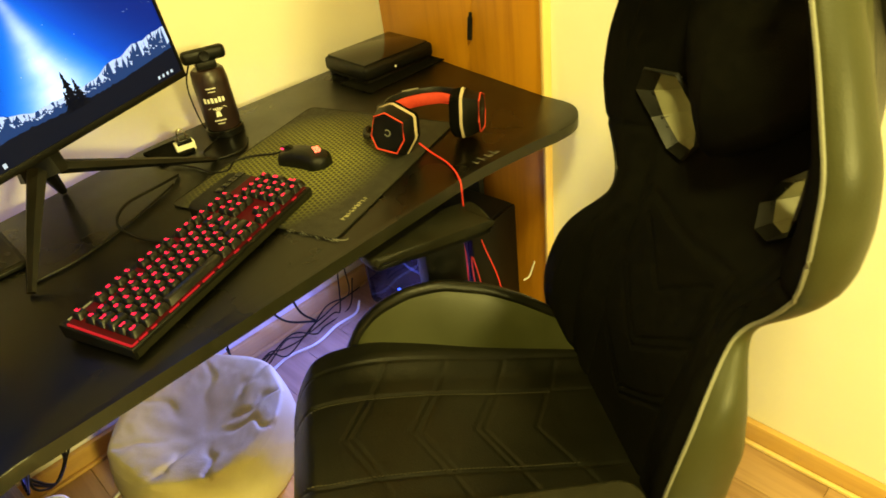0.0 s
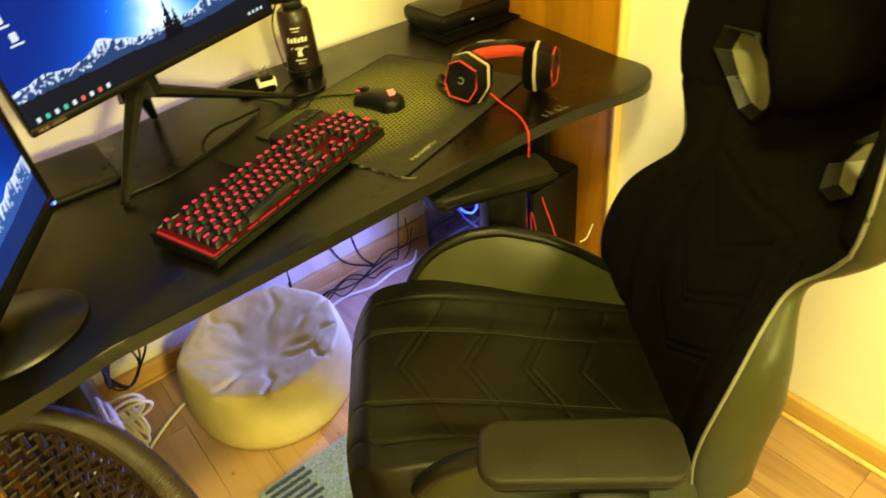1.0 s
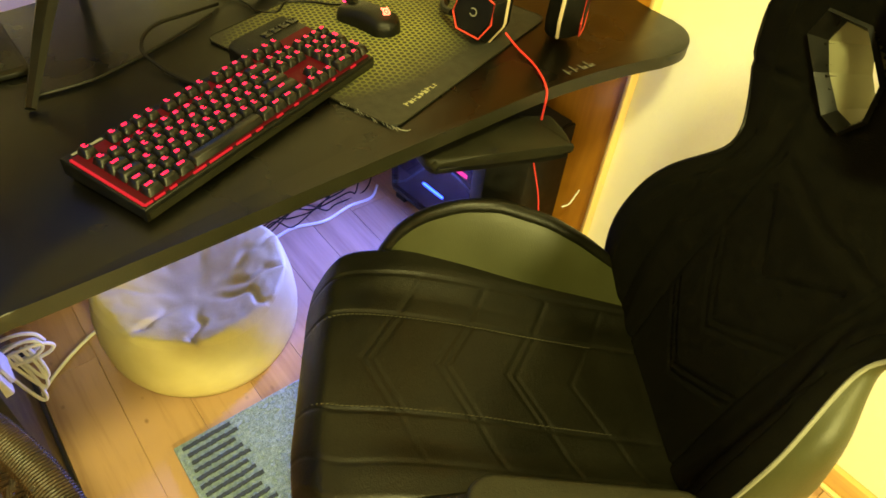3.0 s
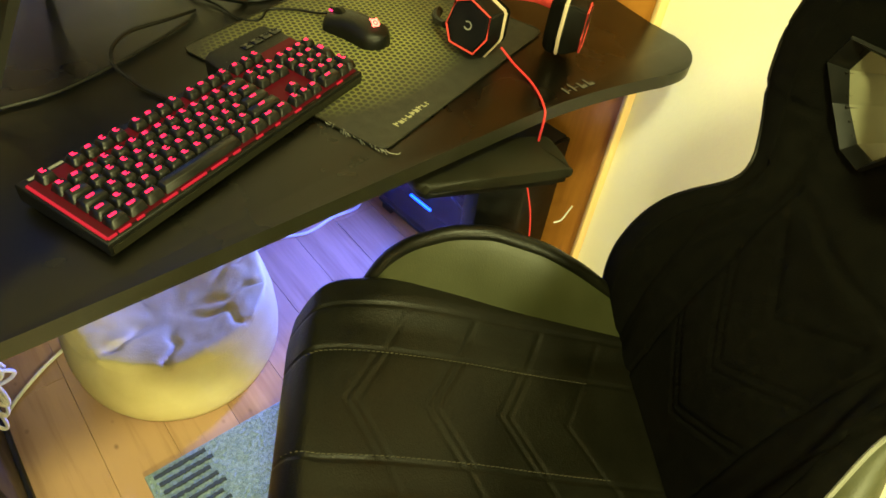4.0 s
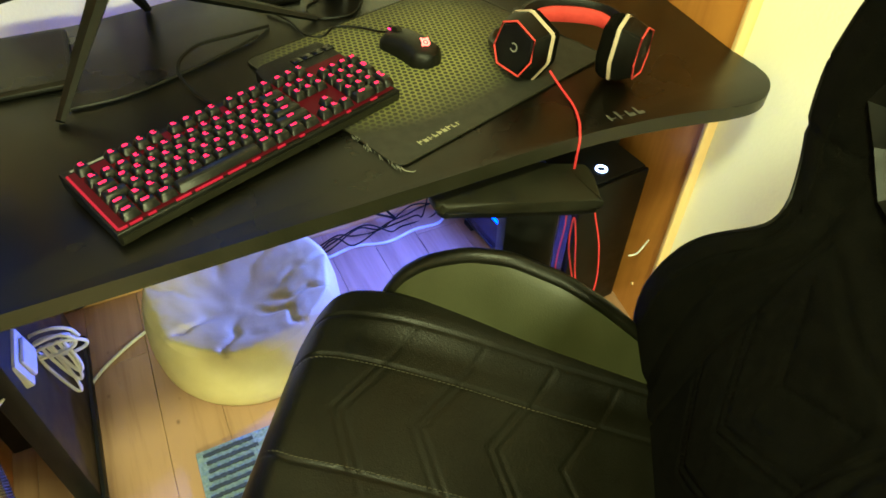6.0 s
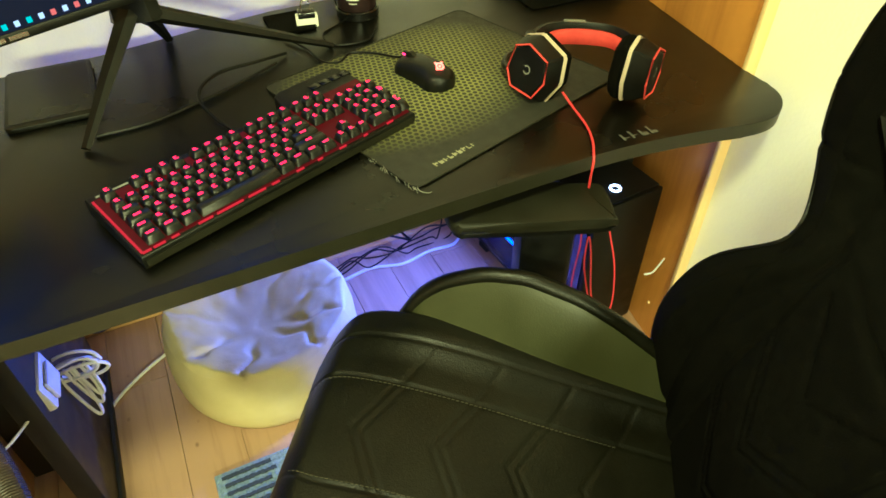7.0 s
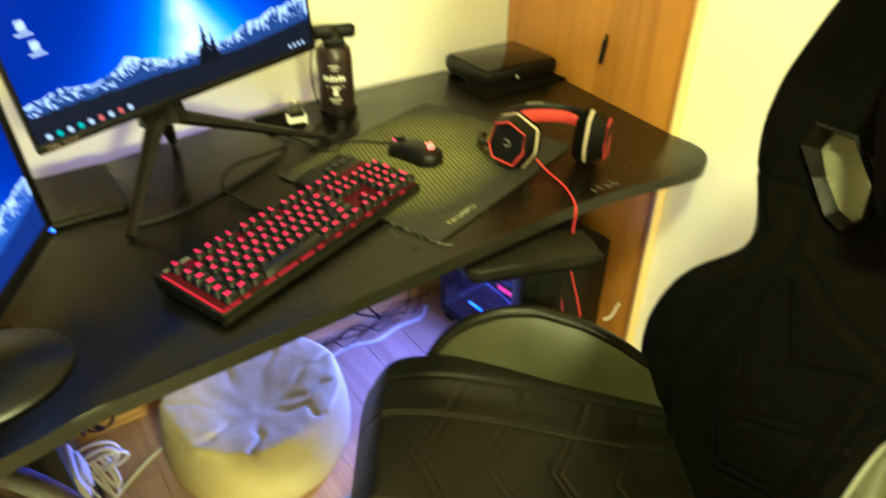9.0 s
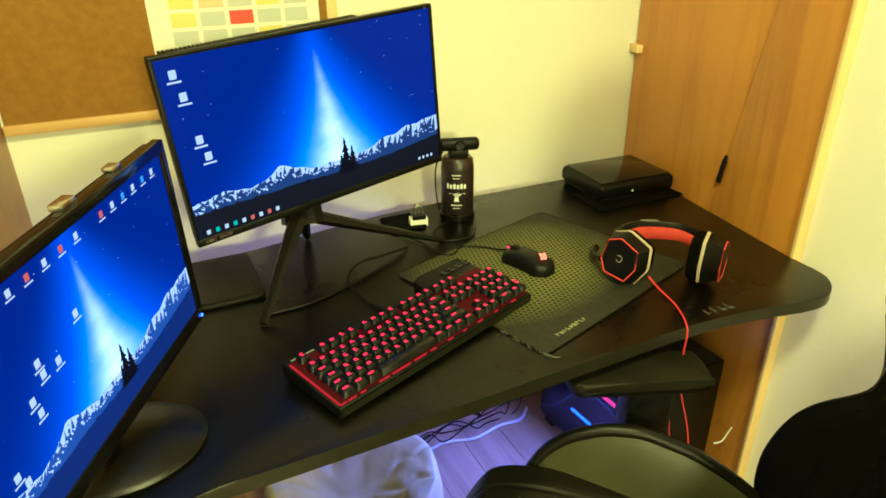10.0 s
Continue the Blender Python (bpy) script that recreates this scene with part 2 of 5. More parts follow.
# ---- the room ----
WX, WY, FX, FY, TOP = 1.02, 0.74, -2.0, -3.3, 2.5
EX = WX + 0.24
solo("floor", box((FX - 0.1, FY - 0.1, -0.06), (EX, WY + 0.1, -0.008)), M_FLOOR, "floor of wood laminate planks", "floor", kind="structure")
solo("wall_north", box((FX - 0.1, WY, -0.06), (EX, WY + 0.1, TOP)), M_WALL, "cream painted wall behind the desk", "wall", kind="structure")
solo("wall_south", box((FX - 0.1, FY - 0.1, -0.06), (EX, FY, TOP)), M_WALL, "cream painted wall", "wall", kind="structure")
solo("wall_west", box((FX - 0.1, FY, -0.06), (FX, WY, TOP)), M_WALL, "cream painted wall", "wall", kind="structure")
solo("ceiling", box((FX - 0.1, FY - 0.1, TOP), (EX, WY + 0.1, TOP + 0.1)), M_CEIL, "plain pale ceiling", "ceiling", kind="structure")
# east wall, set back behind the slanting door
bm = box((WX, FY, -0.06), (EX, 0.064, TOP))
box((WX, 0.0645, 2.065), (EX, WY, TOP), bm=bm)
box((1.16, 0.0645, -0.06), (EX, WY, 2.0645), bm=bm)
solo("wall_east", bm, M_WALL, "cream painted wall beside the door", "wall", kind="structure")

# the door's plane runs slightly askew to the wall; local x along it, y up, z into the wall
DOOR = Matrix(((0.1537, 0, 0.9881, 1.0), (0.9881, 0, -0.1537, 0.065), (0, 1, 0, 0), (0, 0, 0, 1)))
door = thing("door_1", "honey-coloured wooden door, closed, with dark hinge", "door", DOOR, kind="structure")
part("leaf", slab([(0.2725, 0.01), (0.679, 0.01), (0.679, 2.05), (0.1875, 2.05), (0.1875, 1.24), (0.2725, 0.78)], 0.004, 0.034, 0.002), M_DOORY, door)
part("casing", slab([(0.009, 0.0), (0.2675, 0.0), (0.2675, 0.78), (0.1825, 1.24), (0.1825, 2.06), (0.009, 2.06)], 0.0, 0.034, 0.002), M_DOORY, door)
part("casing_edge", box((-0.003, 0.0, -0.004), (0.0085, 2.06, 0.02), 0.003), M_TRIMY, door, "pale rounded wooden edge strip")
bm = tube([(0.256, 0.83, -0.003), (0.247, 0.885, -0.003)], 0.0065, 12)
tube([(0.247, 0.885, -0.003), (0.245, 0.896, -0.003)], 0.0042, 10, bm)
part("hinge", bm, M_STEEL, door, "dark metal hinge")
part("catch", box((0.640, 1.064, -0.016), (0.678, 1.086, 0.003), 0.002), M_TRIMY, door)
part("peg", tube([(0.060, 0.097, -0.003), (0.060, 0.097, 0.001)], 0.004, 10), M_TRIMY, door, "small pale wooden peg")

solo("baseboard", box((WX - 0.018, FY, 0.0), (WX - 0.001, 0.060, 0.062), 0.003), M_TRIM, "light wooden skirting board along the wall", "skirting", kind="structure")
solo("baseboard", box((WX - 0.030, FY, 0.0), (WX - 0.0185, 0.060, 0.010), 0.003), M_TRIMZ, "pale quarter-round strip under the skirting", "skirting", kind="structure")
solo("baseboard", box((-0.4, WY - 0.018, 0.0), (1.09, WY - 0.001, 0.062), 0.003), M_TRIMX, "light wooden skirting board along the wall", "skirting", kind="structure")
solo("baseboard", box((-0.4, WY - 0.030, 0.0), (1.09, WY - 0.0185, 0.010), 0.003), M_TRIMX, "pale quarter-round strip under the skirting", "skirting", kind="structure")

# tall wooden cabinet that closes the recess beside the desk
cab = thing("cabinet", "tall honey-coloured wooden cabinet side beside the desk", "cabinet")
part("side_panel", box((-0.425, 0.10, 0.0), (-0.405, WY - 0.003, 2.1), 0.002), M_DOOR, cab)
part("body", box((-0.95, 0.105, 0.0), (-0.4255, WY - 0.003, 2.1), 0.002), M_DOOR, cab)

# ---- the desk ----
desk = thing("desk", "black gaming desk with curved front and rounded wing corners", "desk")
DZ = 0.75


def desk_outline():
    back = [(-0.385, 0.600), (-0.15, 0.604), (0.0, 0.616), (0.17, 0.648), (0.32, 0.672), (0.47, 0.680), (0.83, 0.676), (1.06, 0.680), (1.074, 0.668), (1.058, 0.47), (1.022, 0.24), (1.0, 0.08), (0.998, 0.03)]
    tip = smooth_line([(0.998, 0.03, 0), (0.993, -0.012, 0), (0.972, -0.043, 0), (0.935, -0.066, 0), (0.89, -0.070, 0), (0.83, -0.058, 0), (0.77, -0.047, 0), (0.70, -0.038, 0), (0.6, -0.033, 0), (0.4, -0.038, 0), (0.1, -0.045, 0), (-0.1, -0.047, 0), (-0.175, -0.048, 0), (-0.245, -0.061, 0), (-0.312, -0.070, 0), (-0.36, -0.072, 0), (-0.392, -0.060, 0), (-0.398, -0.03, 0)], 5)
    return back + [(p.x, p.y) for p in tip[1:]]


top = slab(desk_outline(), DZ - 0.024, DZ, 0.002)
for f in top.faces:
    f.normal_update()
    f.material_index = 1 if abs(f.normal.z) < 0.6 else 0
part("desktop", top, [M_DESK, M_EDGE], desk)
plate = part("front_plate", box((-0.395, 0.335, 0.02), (-0.243, 0.352, DZ - 0.03), 0.003), M_STEEL, desk)
ring = [(-0.262 + 0.012 * math.cos(k * 0.5236), 0.333, 0.125 + 0.012 * math.sin(k * 0.5236)) for k in range(12)]
part("cable_hole", tube(ring, 0.003, 6, closed=True), M_EDGE, plate, "round cable hole with a rim")
part("screw", tube([(-0.30, 0.3355, 0.215), (-0.30, 0.333, 0.215)], 0.004, 10), M_CHROME, plate)
for x, y0, y1, hw in ((-0.262, 0.16, 0.57, 0.02), (1.016, 0.30, 0.65, 0.010)):
    part("leg_panel", box((x - hw, y0, 0.02), (x + hw, y1, DZ - 0.03), 0.004), M_STEEL, desk)
    part("foot", box((x - hw - 0.008, y0 - 0.05, 0.0), (x + hw + 0.008, y1 + 0.03, 0.024), 0.006), M_STEEL, desk)
print_bars(4, 0.020, 0.066, mat("grey_print", (0.07, 0.07, 0.06), 0.5, bump=0), pose(0.675, -0.022, DZ + 0.0006, 0, 0, -2), "desk_print", desk)


# ---- screens ----
def screen_material(name, power):
    """Night sky with a pale column of light, in the plane's own x and z."""
    m = bpy.data.materials.new(name)
    m.use_nodes = True
    n, l = m.node_tree.nodes, m.node_tree.links
    b = n["Principled BSDF"]
    b.inputs["Base Color"].default_value = (0.001, 0.001, 0.002, 1)
    b.inputs["Specular IOR Level"].default_value = 0.06
    b.inputs["Roughness"].default_value = 0.25
    tc, sp = n.new("ShaderNodeTexCoord"), n.new("ShaderNodeSeparateXYZ")
    l.new(tc.outputs["Generated"], sp.inputs[0])

    def math_(op, a, c, d=None):
        q = n.new("ShaderNodeMath")
        q.operation = op
        for i, v in enumerate((a, c, d)):
            if v is None:
                continue
            if isinstance(v, (int, float)):
                q.inputs[i].default_value = v
            else:
                l.new(v, q.inputs[i])
        return q.outputs[0]

    x, z = sp.outputs["X"], sp.outputs["Z"]
    # the column leans a little and widens downwards
    mid = math_("MULTIPLY_ADD", z, -0.06, 0.565)
    dist = math_("ABSOLUTE", math_("SUBTRACT", x, mid), 0)
    width = math_("MULTIPLY_ADD", math_("POWER", math_("SUBTRACT", 1.0, z), 2.0), 0.17, 0.008)
    core = math_("POWER", 2.718, math_("MULTIPLY", math_("POWER", math_("DIVIDE", dist, width), 2.0), -1.6))
    fade = math_("SMOOTH_MIN", math_("MAXIMUM", math_("MULTIPLY_ADD", z, -1.55, 1.42), 0.0), 1.0, 0.2)
    nz = n.new("ShaderNodeTexNoise")
    nz.inputs["Scale"].default_value, nz.inputs["Detail"].default_value = 9, 6
    l.new(tc.outputs["Generated"], nz.inputs["Vector"])
    core = math_("MULTIPLY", math_("MULTIPLY", core, fade), math_("MULTIPLY_ADD", nz.outputs[0], 1.1, 0.25))
    halo = math_("POWER", 2.718, math_("MULTIPLY", math_("POWER", math_("DIVIDE", dist, math_("MULTIPLY_ADD", math_("SUBTRACT", 1.05, z), 0.34, 0.04)), 2.0), -1.5))
    halo = math_("MULTIPLY", halo, math_("MULTIPLY_ADD", z, -0.62, 0.90))
    ramp = n.new("ShaderNodeValToRGB")
    ramp.color_ramp.elements[0].color = (0.001, 0.011, 0.13, 1)
    ramp.color_ramp.elements[1].color = (0.0, 0.36, 0.95, 1)
    e = ramp.color_ramp.elements.new(0.35)
    e.color = (0.0, 0.055, 0.44, 1)
    l.new(halo, ramp.inputs[0])
    mix = n.new("ShaderNodeMix")
    mix.data_type = "RGBA"
    mix.inputs["B"].default_value = (0.62, 0.80, 1.0, 1)
    l.new(core, mix.inputs["Factor"])
    l.new(ramp.outputs[0], mix.inputs["A"])
    # stars
    vo = n.new("ShaderNodeTexVoronoi")
    vo.inputs["Scale"].default_value = 38
    mp = n.new("ShaderNodeMapping")
    mp.inputs["Scale"].default_value = (1.7, 0.0, 1.0)
    l.new(tc.outputs["Generated"], mp.inputs[0])
    l.new(mp.outputs[0], vo.inputs["Vector"])
    sc = n.new("ShaderNodeSeparateColor")
    l.new(vo.outputs["Color"], sc.inputs[0])
    star = math_("MULTIPLY", math_("LESS_THAN", vo.outputs["Distance"], 0.07), math_("GREATER_THAN", sc.outputs[0], 0.72))
    star = math_("MULTIPLY", star, math_("MULTIPLY", sc.outputs[1], 0.8))
    mix2 = n.new("ShaderNodeMix")
    mix2.data_type = "RGBA"
    mix2.inputs["B"].default_value = (0.7, 0.85, 1.0, 1)
    l.new(star, mix2.inputs["Factor"])
    l.new(mix.outputs["Result"], mix2.inputs["A"])
    l.new(mix2.outputs["Result"], b.inputs["Emission Color"])
    b.inputs["Emission Strength"].default_value = power
    return m


M_SCREEN = screen_material("night_sky_screen", 2.3)
M_SNOW = glow("picture_snow", (0.55, 0.72, 1.0), 1.3)
M_ROCK = glow("picture_rock", (0.015, 0.06, 0.22), 1.0)
M_DARK = glow("picture_dark", (0.002, 0.006, 0.022), 0.8)
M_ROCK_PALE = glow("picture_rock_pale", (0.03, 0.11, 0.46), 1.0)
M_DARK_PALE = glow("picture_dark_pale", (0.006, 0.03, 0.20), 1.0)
M_TREE = glow("picture_tree", (0.001, 0.003, 0.012), 0.8)
M_ICON = glow("picture_icon_white", (0.75, 0.9, 1.0), 1.0)
ICONS = [glow("picture_icon_blue", (0.1, 0.45, 1.0), 1.0), glow("picture_icon_red", (1.0, 0.18, 0.12), 0.9), glow("picture_icon_teal", (0.05, 0.75, 0.55), 0.9), glow("picture_icon_orange", (1.0, 0.45, 0.08), 0.9), M_ICON]


def flat(polys, y):
    bm = bmesh.new()
    for poly in polys:
        bm.faces.new([bm.verts.new((x, y, z)) for x, z in poly])
    return bm


def ridge_height(u):
    return table(u, [(0, 0.19), (0.06, 0.215), (0.12, 0.24), (0.2, 0.225), (0.27, 0.26), (0.315, 0.345), (0.335, 0.335), (0.37, 0.29), (0.44, 0.25), (0.52, 0.255), (0.6, 0.25), (0.68, 0.275), (0.75, 0.35), (0.8, 0.36), (0.86, 0.42), (0.9, 0.41), (0.95, 0.45), (1.0, 0.47)])


def jag(u, k, f):
    return noise.noise(Vector((u * f, k, 0.3))) * 0.5 + noise.noise(Vector((u * f * 2.7, k + 4, 0.7))) * 0.3


def wallpaper(w, h, y, parent, rock, dark):
    """The picture's mountains, tree and woods as flat pieces on the screen."""
    N = 90
    top = [(i / N, ridge_height(i / N) + 0.022 * jag(i / N, 1, 22)) for i in range(N + 1)]
    px = lambda u, v: ((u - 0.5) * w, v * h * table(u, [(0, 1.05), (0.3, 0.84), (0.6, 0.80), (1, 0.64)]))
    part("mountain", flat([[px(0, 0)] + [px(*q) for q in top][0:1] + [px(*q) for q in top[1:]] + [px(1, 0)]], y), rock, parent, smooth=False)
    polys = []
    rnd = random.Random(5)
    for i in range(N):
        u0, v0 = top[i]
        u1, v1 = top[i + 1]
        hh = ridge_height(u0)
        d = (0.018 + 0.38 * max(0, hh - 0.22)) * (0.3 + 1.3 * rnd.random())
        lean = rnd.uniform(-0.018, 0.010)
        if rnd.random() < 0.82:
            polys.append([px(u0, v0), px(u1, v1), px(u1 + lean, v1 - d * rnd.uniform(0.3, 1)), px(u0 + lean * 0.4, v0 - d)])
    for k in range(150):
        u = rnd.random()
        v = ridge_height(u) - rnd.uniform(0.02, 0.02 + 0.55 * max(0.05, ridge_height(u) - 0.2))
        a, b = rnd.uniform(0.004, 0.014), rnd.uniform(0.008, 0.03)
        polys.append([px(u, v), px(min(1, u + a), v - b * 0.5), px(min(1, u + a * 0.5), v - b)])
    tagged(part("snow", flat(polys, y - 0.0003), M_SNOW, parent, smooth=False), kind="stuff")
    low = [(i / N, table(i / N, [(0, 0.135), (0.2, 0.15), (0.35, 0.165), (0.55, 0.15), (0.7, 0.165), (0.8, 0.185), (0.9, 0.22), (1, 0.25)]) + 0.035 * abs(jag(i / N, 7, 60))) for i in range(N + 1)]
    part("forest", flat([[px(0, 0)] + [px(*q) for q in low] + [px(1, 0)]], y - 0.0006), dark, parent, smooth=False)
    polys = []
    for c, base, tall, wide in ((0.575, 0.13, 0.27, 0.040), (0.602, 0.13, 0.20, 0.034), (0.555, 0.13, 0.15, 0.03)):
        for k in range(8):
            v = base + tall * k / 8
            s = wide * (1 - k / 8.3) * (0.8 + 0.3 * (k % 2))
            polys.append([px(c - s, v), px(c + s * 0.9, v + 0.006), px(c, v + tall / 8 * 1.7)])
    part("tree", flat(polys, y - 0.0009), M_TREE, parent, smooth=False)


def icons(places, w, h, y, parent, size=0.011, caption=True, mixed=False):
    for k, (u, v) in enumerate(places):
        x, z = (u - 0.5) * w, v * h
        s = size
        o = [(x - s * 0.42, z - s * 0.5), (x + s * 0.3, z - s * 0.5), (x + s * 0.42, z - s * 0.36), (x + s * 0.42, z + s * 0.5), (x - s * 0.3, z + s * 0.5), (x - s * 0.42, z + s * 0.38)]
        part("icon", flat([o], y - 0.0012), ICONS[(k * 7 + k // 3) % 5] if mixed and k % 2 else M_ICON, parent, smooth=False)
        if caption:
            part("caption", flat([[(x - s * 0.8, z - s * 0.95), (x + s * 0.8, z - s * 0.95), (x + s * 0.8, z - s * 0.72), (x - s * 0.8, z - s * 0.72)]], y - 0.0012), M_ICON, parent, smooth=False)


def frame_axes(br, yaw, roll, w, tilt):
    """The pose at the middle of a screen's lower edge, from its lower right corner."""
    m = pose(0, 0, 0, -tilt, 0, yaw) @ pose(0, 0, 0, 0, -roll, 0)
    return Matrix.Translation(Vector(br) - (m.to_3x3() @ Vector((w / 2, 0, 0)))) @ m


def panel(parent, w, h, bezel, chin, deep):
    """Housing, bezel and picture of a screen; the front faces -y, the lower edge is z 0."""
    part("back_cover", box((-w / 2 + 0.004, 0.012, 0.004), (w / 2 - 0.004, deep, h - 0.004), 0.006), M_PLASTIC, parent)
    bm = bmesh.new()
    box((-w / 2, -0.003, 0), (w / 2, 0.0125, chin), 0.002, bm=bm)
    box((-w / 2, -0.003, h - bezel), (w / 2, 0.0125, h), 0.002, bm=bm)
    box((-w / 2, -0.003, chin - 0.001), (-w / 2 + bezel, 0.0125, h - bezel + 0.001), 0.0015, bm=bm)
    box((w / 2 - bezel, -0.003, chin - 0.001), (w / 2, 0.0125, h - bezel + 0.001), 0.0015, bm=bm)
    part("bezel", bm, M_GLOSS if chin > 0.02 else M_PLASTIC, parent)
    iw, ih = w - 2 * bezel - 0.0015, h - bezel - chin - 0.0015
    bm = flat([[(-iw / 2, 0), (iw / 2, 0), (iw / 2, ih), (-iw / 2, ih)]], 0.0)
    me = mesh_of("picture", bm, M_SCREEN, False)
    pic = new("picture", me)
    pic.parent = parent
    pic.matrix_basis = Matrix.Translation((0, 0.0, chin))
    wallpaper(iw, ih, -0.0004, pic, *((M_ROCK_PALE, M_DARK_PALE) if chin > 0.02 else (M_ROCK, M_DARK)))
    return pic, iw, ih


MON_W, MON_H = 0.533, 0.318
mon = thing("monitor", "thin-framed black monitor on a splayed stand showing a night sky", "monitor",
            frame_axes((0.395, 0.491, 0.929), 13.5, 4.2, MON_W, 0))
pic, iw, ih = panel(mon, MON_W, MON_H, 0.006, 0.014, 0.035)
icons([(0.045, 0.92), (0.06, 0.80), (0.075, 0.56), (0.09, 0.46)], iw, ih, -0.0004, pic, 0.014)
icons([(0.03 + 0.031 * k, 0.028) for k in range(9)], iw, ih, -0.0004, pic, 0.008, False, True)
icons([(0.90 + 0.02 * k, 0.03) for k in range(4)], iw, ih, -0.0004, pic, 0.006, False)
bm = bmesh.new()
for k in range(52):
    x = -0.24 + k * 0.0068
    box((x, 0.016, MON_H - 0.0045), (x + 0.0035, 0.034, MON_H + 0.0004), bm=bm)
part("vent", bm, M_PLASTIC, mon)
part("maker_mark", flat([[(-0.255, 0.004), (-0.235, 0.004), (-0.235, 0.010), (-0.255, 0.010)], [(-0.230, 0.004), (-0.205, 0.004), (-0.205, 0.010), (-0.230, 0.010)]], -0.0034), M_CHROME, mon, smooth=False)
W2L = mon.matrix_world.inverted()


def to_local(*q):
    return W2L @ Vector(q)


neck = [to_local(0.085, 0.475, 1.02), to_local(0.080, 0.470, 0.93), to_local(0.078, 0.455, 0.862)]
part("neck", tube(neck, lambda s: 0.036 + 0.006 * s, 8, flat=0.6), M_PLASTIC, mon)
for a, b, c in (((0.085, 0.452, 0.878), (0.235, 0.458, 0.816), (0.385, 0.462, 0.755)), ((0.068, 0.448, 0.878), (0.010, 0.374, 0.816), (-0.045, 0.298, 0.755)), ((0.08, 0.47, 0.872), (0.10, 0.55, 0.82), (0.12, 0.62, 0.754))):
    pts = [to_local(*a), to_local(*b), to_local(*c)]
    part("stand_leg", tube(pts, lambda s: 0.019 - 0.011 * s, 6, flat=0.7), M_PLASTIC, mon)

M2W, M2H = 0.50, 0.30
mon2 = thing("monitor", "older glossy black monitor with round base turned towards the seat", "monitor",
             frame_axes((-0.141, 0.269, 0.815), 60.0, 3.5, M2W, 0))
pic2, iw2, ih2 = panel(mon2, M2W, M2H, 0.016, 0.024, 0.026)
icons([(0.05 + 0.062 * k, 0.955) for k in range(9)] + [(0.66 + 0.055 * k, 0.955) for k in range(6)], iw2, ih2, -0.0004, pic2, 0.0085, True, True)
icons([(0.30, 0.62), (0.305, 0.56), (0.25, 0.50), (0.36, 0.55), (0.46, 0.66), (0.26, 0.43), (0.055, 0.46), (0.14, 0.30), (0.16, 0.24)], iw2, ih2, -0.0004, pic2, 0.010)
part("clip", box((0.02, 0.004, M2H - 0.001), (0.05, 0.02, M2H + 0.008), 0.002), M_CHROME, mon2)
part("clip", box((0.13, 0.004, M2H - 0.001), (0.15, 0.02, M2H + 0.006), 0.002), M_CHROME, mon2)
part("power_light", box((M2W / 2 - 0.010, -0.0045, 0.006), (M2W / 2 - 0.006, -0.0028, 0.010)), M_BLUELED, mon2)
W2L = mon2.matrix_world.inverted()
cx, cy = -0.275, 0.075
part("neck", tube([to_local(cx - 0.03, cy + 0.02, 0.87), to_local(cx - 0.03, cy + 0.02, 0.765)], 0.03, 12, flat=0.6), M_GLOSS, mon2)
bm = lathe([(0.102, 0.0), (0.105, 0.005), (0.098, 0.011), (0.05, 0.017), (0.03, 0.022)], 40)
for v in bm.verts:
    v.co = to_local(cx + v.co.x, cy + v.co.y * 0.85, DZ + v.co.z)
part("base", bm, M_DESK, mon2)

# ---- keyboard ----
KB = thing("keyboard", "full-size black mechanical keyboard with red backlit keys", "keyboard", pose(0, 0, DZ, 0, 0, 20.6))
KW, KD = 0.442, 0.140
o = [(0, 0.0), (KW, 0.0), (KW, KD), (KW - 0.004, KD + 0.036), (KW - 0.012, KD + 0.041), (0.325, KD + 0.041), (0.312, KD + 0.034), (0.305, KD), (0.0, KD)]
bm = slab(o, 0.004, 0.022, 0.003)
for v in bm.verts:
    v.co.z += 0.010 * v.co.y / KD * smoothstep(0.0, 0.02, v.co.z)
part("case", bm, M_PLASTIC, KB)
tilt = pose(0, 0, 0.0215, math.degrees(math.atan2(0.010, KD)), 0, 0)
part("backplate", box((0.006, 0.006, 0.0), (KW - 0.006, KD - 0.012, 0.0022)), M_REDGLOW, KB, "red glowing plate under the keys", m=tilt)
part("front_edge", box((0.004, -0.0012, 0.006), (KW - 0.004, 0.001, 0.016)), M_ARM, KB)
for a, b in ((0.005, 0.016), (0.019, 0.034), (0.042, 0.052), (0.078, 0.098), (0.104, 0.142), (0.150, 0.176), (0.186, 0.198), (0.226, 0.238), (0.262, 0.270), (0.300, 0.312), (0.345, 0.352), (0.39, 0.402)):
    part("edge_light", box((a, 0.0042, 0.0), (b, 0.0062, 0.0030)), M_REDEDGE, KB, "red light leaking along the rim", m=tilt)
part("edge_light", box((0.0035, 0.0064, 0.0), (0.0062, KD - 0.014, 0.0032)), M_REDEDGE, KB, "red light leaking along the rim", m=tilt)
for x in (0.012, KW - 0.02):
    part("foot", box((x - 0.01, 0.004, 0.0), (x + 0.012, 0.012, 0.006), 0.001), M_ARM, KB)
U = 0.01905
KEYCAPS = {}


